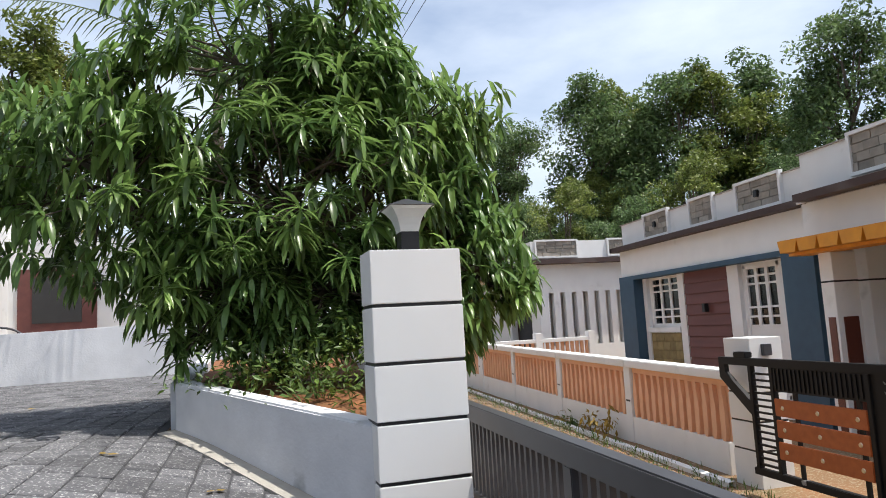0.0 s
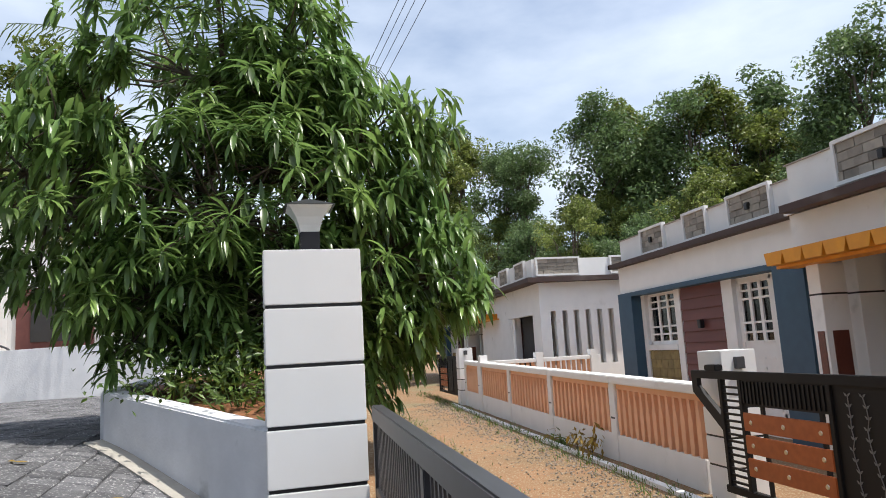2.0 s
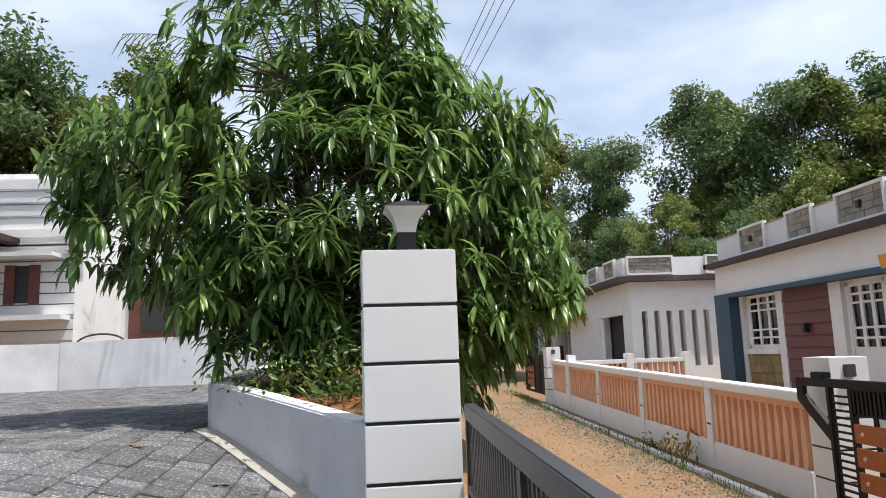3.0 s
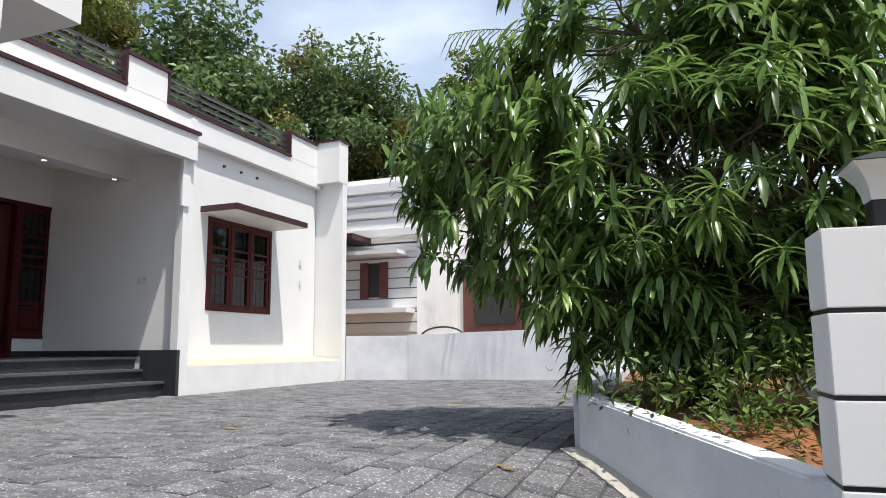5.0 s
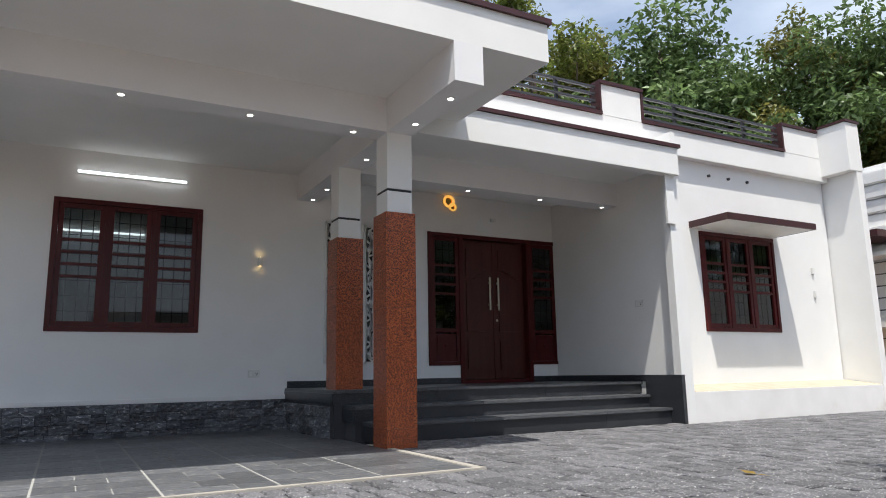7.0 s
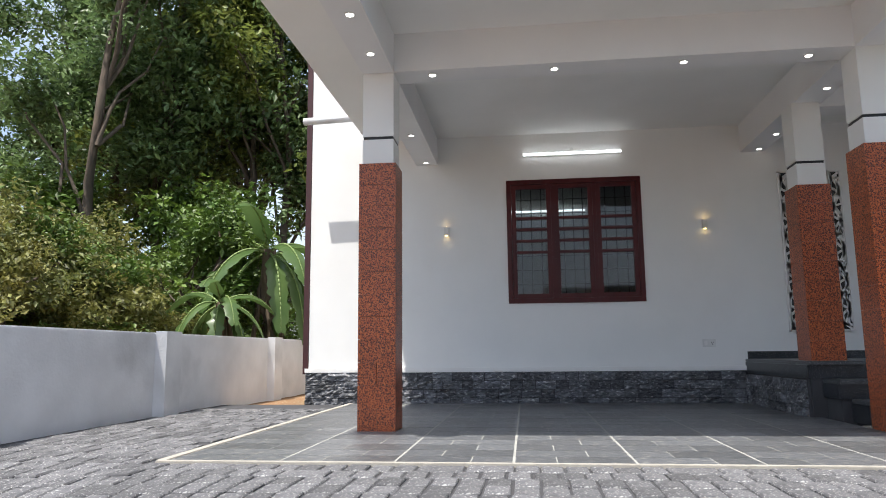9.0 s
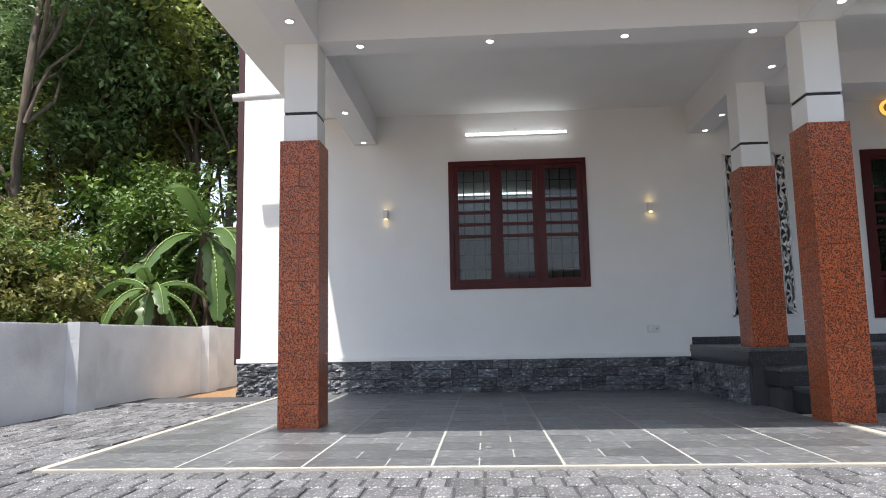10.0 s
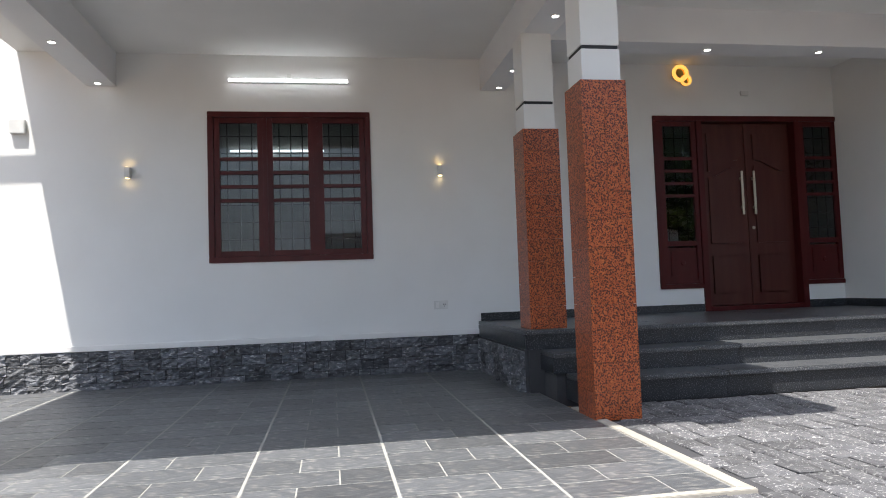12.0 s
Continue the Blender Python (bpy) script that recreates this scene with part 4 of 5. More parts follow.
for sx in (1.85, 2.07, 2.28):
    p = Vector((sx, -0.012, 0.2))
    for i in range(11):
        q = p + Vector((rv.uniform(-0.03, 0.03), 0, 0.08))
        tube(vines, p, q, 0.004, seg=5)
        for s in (-1, 1):
            e = q + Vector((s * 0.035, 0, 0.03))
            v = [vines.verts.new(c) for c in (q, q + Vector((s * 0.02, -0.003, 0.005)), e, q + Vector((s * 0.01, -0.003, 0.022)))]
            vines.faces.new(v)
        p = q
part("leaf_cutouts", vines, CUTOUT, ng, "pale leaf-shaped cut-outs")
part("lower_gate_leaf", boxes((2.5, 3.55, -0.01, 0.01, 0.15, 1.16)), GATE_BLACK, ng)
far_gate = copy_thing(ng, pose(0, 0, 0))
far_gate.matrix_basis = pose(FXX - 0.1, 24.6, FZ + 0.3, 0, 0, -90)


# ---- neighbour houses ----
def white_window(ob, x, y0, y1, z0, z1, cols, low=0.0):
    w = part("window", boxes((x - 0.04, x + 0.03, y0, y1, z1 - 0.06, z1), (x - 0.04, x + 0.03, y0, y1, z0, z0 + 0.06), (x - 0.04, x + 0.03, y0, y0 + 0.06, z0, z1), (x - 0.04, x + 0.03, y1 - 0.06, y1, z0, z1)), WHITE_TRIM, ob, "white framed window")
    zb = z0 + 0.06 + low
    cw_ = (y1 - y0 - 0.12) / cols
    for c in range(cols):
        a, b = y0 + 0.06 + c * cw_, y0 + 0.06 + (c + 1) * cw_
        bm = boxes((x - 0.03, x + 0.0, a, a + 0.04, zb, z1 - 0.06), (x - 0.03, x + 0.0, b - 0.04, b, zb, z1 - 0.06))
        for f in (0.0, 0.16, 0.32, 0.72, 0.86, 1.0):
            zz = zb + f * (z1 - 0.06 - zb)
            box(bm, x - 0.03, x, a + 0.04, b - 0.04, zz - 0.018, zz + 0.018)
        part("sash", bm, WHITE_TRIM, w)
        pane = part("pane", boxes((x + 0.004, x + 0.008, a + 0.03, b - 0.03, zb, z1 - 0.06)), GLASS, w, "dark glass")
        if low:
            part("louvre_panel", boxes((x - 0.02, x + 0.0, a, b, z0 + 0.06, zb)), WHITE_TRIM, w)
            for i in range(6):
                part("louvre", boxes((x - 0.032, x - 0.02, a + 0.05, b - 0.05, z0 + 0.1 + i * low / 7, z0 + 0.13 + i * low / 7)), WHITE_TRIM, w)
    # Dark sheet put behind the glass in place of an unlit room.
    part("curtain_wall", boxes((x + 0.12, x + 0.14, y0, y1, z0, z1)), DARK, w, "dark sheet painted as the unlit room behind")
    return w


def clad_panel(ob, x, y0, y1, z0, z1, axis="x"):
    """A framed stone-clad panel on a parapet, in courses of small slabs."""
    t = 0.05
    fr = boxes((-t, 0.03, y0, y1, z1 - t, z1), (-t, 0.03, y0, y1, z0, z0 + t), (-t, 0.03, y0, y0 + t, z0 + t, z1 - t), (-t, 0.03, y1 - t, y1, z0 + t, z1 - t))
    m = Matrix.Translation((x, 0, 0)) if axis == "x" else Matrix.Translation((0, x, 0)) @ Matrix(((0, 1, 0, 0), (1, 0, 0, 0), (0, 0, 1, 0), (0, 0, 0, 1)))
    bmesh.ops.transform(fr, matrix=m, verts=fr.verts)
    bmesh.ops.recalc_face_normals(fr, faces=fr.faces)
    p = part("parapet_panel", fr, WHITE_OLD, ob, "framed stone-clad parapet panel")
    r = random.Random(int(y0 * 100))
    rows = 4
    for k in range(rows):
        y = y0 + t
        while y < y1 - t - 0.02:
            w = min(r.uniform(0.14, 0.34), y1 - t - y)
            bm = boxes((-r.uniform(0.012, 0.03), 0.02, y + 0.004, y + w - 0.004, z0 + t + k * (z1 - z0 - 2 * t) / rows + 0.004, z0 + t + (k + 1) * (z1 - z0 - 2 * t) / rows - 0.004))
            bmesh.ops.transform(bm, matrix=m, verts=bm.verts)
            bmesh.ops.recalc_face_normals(bm, faces=bm.faces)
            part("slab", bm, SLAB_STONE, p)
            y += w


def neighbour_house(dx, dy, dz, label):
    h = thing("neighbour_house", label, "house", (dx, dy, dz))
    G, F = -1.6, 7.8
    # recessed facade with blue portal; the nearer wing projects to x = 7.35
    part("wall", panel_x(F, F + 0.2, 9.9, 16.0, G, 1.45, [(14.08, 15.32, 0.27, 1.38), (11.1, 12.04, -0.95, 1.33)]), WHITE_OLD, h, "white facade wall")
    part("upper_wall", boxes((7.56, F + 0.2, 9.9, 16.15, 1.45, 2.05)), WHITE_OLD, h, "white band above the windows")
    part("end_wall", boxes((F, 14.5, 16.0, 16.15, G, 2.05)), WHITE_OLD, h)
    part("wing_front", boxes((7.35, 7.6, 3.0, 7.2, G, 2.06)), WHITE_OLD, h, "white wing wall")
    part("wing_lintel", boxes((7.35, 7.6, 7.2, 9.9, 1.45, 2.06)), WHITE_OLD, h, "white lintel over the porch")
    part("wing_side", boxes((7.6, 14.5, 9.75, 9.9, G, 2.06)), WHITE_OLD, h, "white porch side wall")
    part("back_wall", boxes((14.3, 14.5, 3.0, 9.75, G, 2.06)), WHITE_OLD, h)
    part("roof", boxes((7.3, 14.6, 3.0, 9.95, 2.06, 2.12), (7.55, 14.6, 9.95, 16.1, 2.05, 2.11)), WHITE_OLD, h, "flat roof slab")
    part("eave", boxes((7.35, 7.62, 9.8, 16.25, 2.05, 2.15), (7.35, 8.4, 16.15, 16.25, 2.05, 2.15)), EAVE, h, "dark brown eave band")
    part("wing_eave", boxes((7.08, 7.4, 3.0, 9.75, 2.06, 2.17)), EAVE, h, "dark brown eave band")
    part("parapet", boxes((7.66, 7.78, 10.0, 16.15, 2.11, 2.68), (7.78, 14.5, 16.03, 16.15, 2.11, 2.68)), WHITE_OLD, h, "stained white parapet")
    part("wing_parapet", boxes((7.42, 7.54, 3.0, 9.92, 2.12, 2.80), (7.54, 9.5, 9.8, 9.92, 2.12, 2.80)), WHITE_OLD, h, "higher white parapet")
    part("parapet_coping", boxes((7.63, 7.81, 9.95, 16.18, 2.68, 2.70)), SLAB_STONE, h, "grey weathered coping")
    part("wing_coping", boxes((7.39, 7.57, 3.0, 9.95, 2.80, 2.82)), SLAB_STONE, h, "grey weathered coping")
    for a, b in ((14.0, 15.04), (12.42, 13.25), (10.6, 11.78)):
        clad_panel(h, 7.64, a, b, 2.2, 2.76)
    for a, b in ((7.3, 8.95), (4.9, 6.5)):
        clad_panel(h, 7.40, a, b, 2.26, 2.87)
    for a, x_ in ((14.5, 7.57), (11.15, 7.57), (8.1, 7.33)):
        part("parapet_lamp", boxes((x_, x_ + 0.09, a, a + 0.1, 2.42, 2.54), bevel=0.01), BLACK, h, "small black lamp")
    part("portal_side", boxes((7.5, F, 15.5, 16.17, G, 1.36)), BLUE, h, "navy blue portal pier")
    part("portal_side", boxes((7.5, F, 9.95, 10.65, G, 1.36)), BLUE, h, "navy blue portal pier")
    part("portal_top", boxes((7.5, F, 9.95, 16.17, 1.36, 1.45)), BLUE, h, "navy blue portal lintel")
    white_window(h, F + 0.04, 14.08, 15.32, 0.27, 1.38, 3)
    white_window(h, F + 0.04, 11.1, 12.04, -0.95, 1.33, 3, 1.15)
    for a, b in ((13.84, 14.06), (15.33, 15.49), (12.06, 12.38)):
        part("window_surround", boxes((F - 0.08, F, a, b, G, 1.36)), WHITE_TRIM, h, "white surround")
    part("window_ledge", boxes((F - 0.1, F, 14.07, 15.32, 0.16, 0.27)), WHITE_TRIM, h, "white sill")
    pnl = part("stone_panel", boxes((F - 0.05, F, 14.08, 15.32, -0.95, 0.15)), OCHRE, h, "ochre stone panel under the window")
    for k in range(6):
        y = 14.1
        rr = random.Random(k)
        while y < 15.25:
            w = min(rr.uniform(0.2, 0.4), 15.3 - y)
            part("slab", boxes((F - 0.07, F - 0.05, y, y + w - 0.01, -0.94 + k * 0.182, -0.77 + k * 0.182)), OCHRE, pnl)
            y += w
    sd = part("siding", boxes((F - 0.05, F - 0.01, 12.4, 13.82, G, 1.36)), SIDING, h, "brown lap siding")
    for k in range(14):
        bm = bmesh.new()
        prism(bm, [(F - 0.055, G + k * 0.21 + 0.2), (F - 0.085, G + k * 0.21 + 0.006), (F - 0.05, G + k * 0.21 + 0.006)], "y", 12.4, 13.82)
        part("board", bm, SIDING, sd)
    part("wall_lamp", boxes((F - 0.18, F - 0.09, 13.02, 13.12, 0.55, 0.71), bevel=0.008), BLACK, h, "black wall lamp")
    # orange toothed awning and porch piers of the nearer wing
    for k in range(13):
        y = 9.78 - k * 0.385
        bm = bmesh.new()
        prism(bm, [(y, 1.32), (y - 0.30, 1.32), (y - 0.35, 1.50), (y + 0.04, 1.50)], "x", 6.8, 7.35)
        part("awning_tooth", bm, AWNING, h, "orange painted awning block")
    part("awning_beam", boxes((7.0, 7.35, 4.6, 9.85, 1.28, 1.32)), AWNING, h, "orange awning beam")
    for x_ in (7.2, 7.78):
        part("pier", boxes((x_, x_ + 0.4, 9.28, 9.52, G, 1.45 if x_ > 7.5 else 1.28), bevel=0.005), WHITE_OLD, h, "white porch pier")
        if x_ < 7.5:
            part("pier_tile", boxes((x_ - 0.012, x_, 9.32, 9.44, G, 0.38)), BROWN_TILE, h, "brown granite tile on the pier")
            part("pier_tile", boxes((x_ + 0.09, x_ + 0.33, 9.268, 9.28, G, 0.38)), BROWN_TILE, h, "brown granite tile on the pier")
        part("pier_groove", boxes((x_ - 0.004, x_ + 0.4, 9.276, 9.52, 0.86, 0.885)), BLACK, h, "black groove")
    # Dark sheet across the back of the porch, standing in for its shade.
    part("entrance", boxes((9.3, 9.4, 3.0, 9.75, G, 2.06)), DARK, h, "dark sheet painted as shade in the porch recess")
    part("porch_door", boxes((9.22, 9.3, 7.3, 8.5, G, 1.2), bevel=0.01), DOOR_RED, h, "dark wooden door in the porch")
    return h


neighbour_house(0, 0, 0, "single-storey white house with navy blue portal, brown siding and orange awning")

h2 = thing("neighbour_house", "single-storey white house with slit openings and a stone-panelled parapet", "house", (-0.35, 0, 0.27))
S2 = 19.6
part("corner_pier", boxes((7.1, 7.40, S2, S2 + 0.2, -1.9, 1.85)), WHITE_OLD, h2, "white corner pier")
part("slit_lintel", boxes((7.40, 12, S2, S2 + 0.2, 1.05, 1.85)), WHITE_OLD, h2, "white end wall")
part("slit_base", boxes((7.40, 12, S2, S2 + 0.2, -1.9, -0.45)), WHITE_OLD, h2, "white end wall")
for i in range(12):
    part("slit_fin", boxes((7.55 + i * 0.345, 7.745 + i * 0.345, S2, S2 + 0.2, -0.45, 1.05)), WHITE_OLD, h2, "white fin")
part("slit_back", boxes((7.5, 12, S2 + 1.6, S2 + 1.7, -1.9, 1.85)), WHITE_OLD, h2)
part("front_wall", boxes((7.1, 7.3, S2 + 0.2, S2 + 0.7, -1.9, 1.85), (7.1, 7.3, S2 + 0.7, 23, 1.0, 1.85), (7.3, 7.5, S2 + 3.2, 23, -1.9, 1.0)), WHITE_OLD, h2, "white front wall")
# No door leaf: a dark sheet fills the opening as its painted shade.
part("door", boxes((7.55, 7.6, S2 + 0.5, S2 + 3.2, -1.9, 1.0)), DARK, h2, "dark sheet painted as shade in the doorway")
for y in (S2 + 0.1, S2 + 2.1):
    part("pier_tile", boxes((7.06, 7.1, y, y + 0.4, -1.9, -0.3)), BROWN_TILE, h2, "brown granite tile")
part("eave", boxes((6.7, 12, S2 - 0.35, S2 + 0.1, 1.85, 1.98), (6.7, 7.4, S2 + 0.1, 23, 1.85, 1.98)), EAVE, h2, "dark brown eave band")
part("parapet", boxes((6.9, 12, S2 - 0.15, S2 - 0.03, 1.98, 2.5), (6.9, 7.02, S2 - 0.03, 23, 1.98, 2.5)), WHITE_OLD, h2, "stained parapet")
part("roof", boxes((7.02, 14, S2, 23, 1.98, 2.04)), WHITE_OLD, h2)
clad_panel(h2, S2 - 0.17, 7.0, 8.3, 2.02, 2.54, "y")
clad_panel(h2, S2 - 0.17, 9.2, 10.4, 2.02, 2.54, "y")
for a, b in ((20.0, 21.0), (21.7, 22.7)):
    clad_panel(h2, 6.88, a, b, 2.02, 2.54)
neighbour_house(-0.25, 20.6, 0.1, "further single-storey white house of the same row along the lane")

# house beyond the north wall, white with grooved bands
h3 = thing("neighbour_house", "older white house with grooved bands and shuttered window beyond the wall", "house", (0, 0, 0))
NY, NX0, NX1 = 15.6, -14.0, -6.1
part("wall", boxes((NX0, NX1, NY, NY + 0.2, -0.3, 4.2), (NX1 - 0.2, NX1, NY + 0.2, 24, -0.3, 4.2)), WHITE_OLD, h3, "stained white wall")
for zz in (0.9, 1.12, 1.42, 1.64, 1.86, 2.08, 2.3, 2.66, 2.82):
    part("band", boxes((NX0, NX1 + 0.02, NY - 0.045, NY, zz, zz + 0.195)), WHITE_OLD, h3, "grooved band")
    part("groove", boxes((NX0, NX1 + 0.005, NY - 0.02, NY, zz + 0.196, zz + 0.219)), CUTOUT, h3, "dark painted groove")
for i, zz in enumerate((3.13, 3.4, 3.67, 3.94)):
    part("parapet_band", boxes((NX0, NX1 + 0.12 + 0.03 * i, NY - 0.16 - 0.03 * i, NY, zz, zz + 0.262), bevel=0.03), WHITE_OLD, h3, "rounded parapet band")
part("red_fascia", boxes((-9.5, -7.2, NY - 0.9, NY - 0.05, 2.86, 2.98)), MAROON, h3, "maroon edge of a side hood")
part("cornice", boxes((NX0, NX1 + 0.3, NY - 0.28, NY + 0.2, 2.98, 3.12), (NX0, NX1 + 0.1, NY - 0.1, NY, 4.2, 4.32)), WHITE_OLD, h3, "stained cornice")
part("hood", boxes((-8.2, -6.3, NY - 0.6, NY, 2.55, 2.63)), WHITE_OLD, h3, "window hood")
part("sill", boxes((-8.3, -6.15, NY - 0.45, NY, 1.3, 1.4)), WHITE_OLD, h3, "window ledge")
wn3 = part("window", boxes((-7.4, -6.8, NY - 0.05, NY - 0.03, 1.66, 2.42)), DARK, h3, "small window")
part("shutter", boxes((-7.44, -7.24, NY - 0.1, NY - 0.06, 1.64, 2.43)), SIDING, wn3, "brown shutter")
part("shutter", boxes((-6.96, -6.76, NY - 0.1, NY - 0.06, 1.64, 2.43)), SIDING, wn3, "brown shutter")
part("side_block", boxes((NX1, 0.5, 18.0, 18.3, -0.3, 3.0)), WHITE_OLD, h3, "white rear wing")
bx = part("rear_window", boxes((-5.9, -4.3, 17.95, 18.0, 0.9, 2.3)), SIDING, h3, "brown wooden window")
part("pane", boxes((-5.6, -4.6, 17.93, 17.95, 1.1, 2.1)), DARK, bx)
ob = thing("loose_cable", "grey hose arching over the yard wall", "hose", (0, 0, 0))
cu = bpy.data.curves.new("hose", "CURVE")
cu.dimensions, cu.bevel_depth = "3D", 0.018
sp = cu.splines.new("POLY")
sp.points.add(14)
for i in range(15):
    a = math.pi * i / 14
    sp.points[i].co = (-5.0 - 0.45 * math.cos(a), 14.3, 0.75 + 0.2 * math.sin(a), 1)
cu.materials.append(GATE_GREY)
hs = new("hose", cu)
hs.parent = ob


# ---- plants ----
def leaf_cloud(centres, size, rs, shape=(1.0, 0.42), droop=0.3, per=1):
    """Diamond leaves at the given points, randomly turned, folded a little along the middle: vertices and faces."""
    c = np.repeat(np.asarray(centres, float), per, axis=0)
    n = len(c)
    a = rs.uniform(0, 2 * np.pi, n)
    el = rs.normal(-droop, 0.5, n)
    d = np.stack([np.cos(a) * np.cos(el), np.sin(a) * np.cos(el), np.sin(el)], 1)
    up = rs.normal(0, 1, (n, 3)) * 0.5 + (0, 0, 1)
    s = np.cross(d, up)
    s /= np.linalg.norm(s, axis=1, keepdims=True) + 1e-9
    nn = np.cross(s, d)
    L = size * rs.uniform(0.6, 1.25, n)[:, None]
    W = L * shape[1] / 2
    base = c + (rs.normal(0, 0.25, (n, 3)) * size if per > 1 else 0)
    v = np.stack([base, base + d * L * 0.45 + s * W + nn * W * 0.3, base + d * L, base + d * L * 0.45 - s * W + nn * W * 0.3], 1)
    i = np.arange(n)[:, None] * 4
    f = np.concatenate([i + (0, 1, 2), i + (0, 2, 3)], 1).reshape(-1, 3)
    return v.reshape(-1, 3), f


def limb(bm, a, b, r0, r1, bend, rs, seg=8, steps=5):
    """A tapered, slightly crooked limb; returns its points."""
    a, b = Vector(a), Vector(b)
    pts = [a.lerp(b, i / steps) + Vector(rs.normal(0, bend, 3) * (1 if 0 < i < steps else 0)) for i in range(steps + 1)]
    rings = []
    for i, p in enumerate(pts):
        d = (pts[min(i + 1, steps)] - pts[max(i - 1, 0)]).normalized()
        q = d.to_track_quat("Z", "Y")
        r = r0 + (r1 - r0) * i / steps
        rings.append([bm.verts.new(p + q @ Vector((math.cos(2 * math.pi * k / seg) * r, math.sin(2 * math.pi * k / seg) * r, 0))) for k in range(seg)])
    for u, w in zip(rings, rings[1:]):
        for k in range(seg):
            bm.faces.new((u[k], u[(k + 1) % seg], w[(k + 1) % seg], w[k]))
    bm.faces.new(rings[-1])
    return pts


# mango tree
rs = np.random.RandomState(11)
mango = thing("mango_tree", "dense young mango tree with drooping glossy leaves in the planter", "tree", (-0.2, 7.15, 0.2))
BLOBS = [((-0.3, 0.1, 2.75), (1.15, 1.0, 1.15), 0.5), ((-0.05, 0.0, 3.6), (0.75, 0.8, 0.9), 0.2), ((0.75, -0.1, 1.8), (1.1, 1.0, 0.95), 0.9), ((-1.3, -0.05, 1.6), (0.9, 1.0, 0.85), 0.7),
         ((0.1, -0.4, 1.35), (1.2, 0.95, 0.9), 0.9), ((1.3, -0.2, 1.0), (0.65, 0.7, 0.75), 0.6), ((0.5, 0.2, 2.45), (0.7, 0.9, 0.6), 0.45), ((-0.9, 0.1, 2.3), (0.6, 0.8, 0.6), 0.22),
         ((-0.45, -0.55, 0.75), (0.7, 0.5, 0.55), 0.6), ((0.35, -0.5, 0.7), (0.7, 0.5, 0.5), 0.5), ((1.2, 0.0, 0.3), (0.45, 0.5, 0.5), 0.3), ((0.0, -0.1, 0.7), (0.9, 0.7, 0.5), 0.5),
         ((-1.55, 0.0, 1.85), (0.75, 0.85, 0.6), 0.42), ((1.2, 0.0, 2.1), (0.7, 0.8, 0.5), 0.45), ((0.55, 0.1, 2.95), (0.65, 0.75, 0.5), 0.35),
         ((1.75, -0.1, 0.85), (0.45, 0.5, 0.6), 0.35)]
wood = bmesh.new()
limb(wood, (0.05, 0, -0.1), (-0.1, 0, 1.3), 0.085, 0.06, 0.03, rs)
tips = []
for c, r, wgt in BLOBS:
    hub = Vector(c)
    limb(wood, (-0.05, 0, 0.35 + 0.25 * rs.rand()), hub, 0.045, 0.022, 0.07, rs, 7)
    n = int(185 * wgt)
    for k in range(n):
        d = rs.normal(0, 1, 3)
        d /= np.linalg.norm(d)
        rad = rs.uniform(0.5, 1.0) ** 0.5 * (1 + 0.12 * rs.normal())
        tips.append(np.array(c) + d * np.array(r) * rad)
        if k % 5 == 0:
            limb(wood, hub, tips[-1], 0.014, 0.005, 0.05, rs, 5, 3)
part("trunk", wood, BARK, mango, "grey-brown trunk and limbs", True)
SEG = 4
V, F = [], []
vi = 0
for t in tips:
    out = Vector((t[0] * 0.5, t[1] * 0.5, 0.35 + 0.25 * rs.normal()))
    out.normalize()
    axis = out.to_track_quat("Z", "Y").to_matrix()
    nl = rs.randint(14, 21)
    for k in range(nl):
        a = 2 * math.pi * (k * 0.382) + rs.uniform(-0.3, 0.3)
        d0 = axis @ Vector((math.cos(a), math.sin(a), rs.uniform(-0.25, 0.55)))
        d0.normalize()
        L = rs.uniform(0.15, 0.275)
        W = L * rs.uniform(0.074, 0.1)
        fall = rs.uniform(0.4, 1.15)
        p = Vector(t) + out * rs.uniform(-0.06, 0.05)
        side = d0.cross(Vector((0, 0, 1)))
        if side.length < 0.1:
            side = Vector((1, 0, 0))
        side.normalize()
        d = d0.copy()
        for j in range(SEG + 1):
            f = j / SEG
            w = W * (0.16, 0.85, 1.0, 0.72, 0.03)[j]
            up = side.cross(d)
            V += [p - side * w + up * w * 0.35, p, p + side * w + up * w * 0.35]
            d = (d + Vector((0, 0, -fall / SEG * 1.25))).normalized()
            p = p + d * (L / SEG)
        for j in range(SEG):
            b = vi + j * 3
            F += [(b, b + 1, b + 4, b + 3), (b + 1, b + 2, b + 5, b + 4)]
        vi += 3 * (SEG + 1)
me = np_mesh("crown", np.array([tuple(v) for v in V]), F, MANGO, True)
crown = new("crown", me)
crown.parent = mango
tagged(crown, "long drooping mango leaves in rosettes")

# undergrowth in the planter
for (ux, uy, uz, ur, cnt) in ((0.05, 5.75, 0.25, 0.42, 420), (-0.45, 6.15, 0.3, 0.4, 380), (0.3, 5.45, 0.1, 0.22, 90), (-0.1, 6.6, 0.35, 0.5, 420), (0.25, 6.2, 0.5, 0.35, 260)):
    p = rs.normal(0, 1, (cnt, 3)) * (ur * 0.5, ur * 0.5, ur * 0.35)
    p[:, 2] = np.abs(p[:, 2])
    v, f = leaf_cloud(p, 0.065, rs, (1, 0.4), 0.0)
    sh = thing("planter_shrub", "low leafy green weeds growing under the tree", "shrub", (ux, uy, uz - 0.08), "weeds in the planter")
    lv = new("leaves", np_mesh("leaves", v, f, BUSH))
    lv.parent = sh
    st_ = bmesh.new()
    for k in range(10):
        q = p[rs.randint(cnt)]
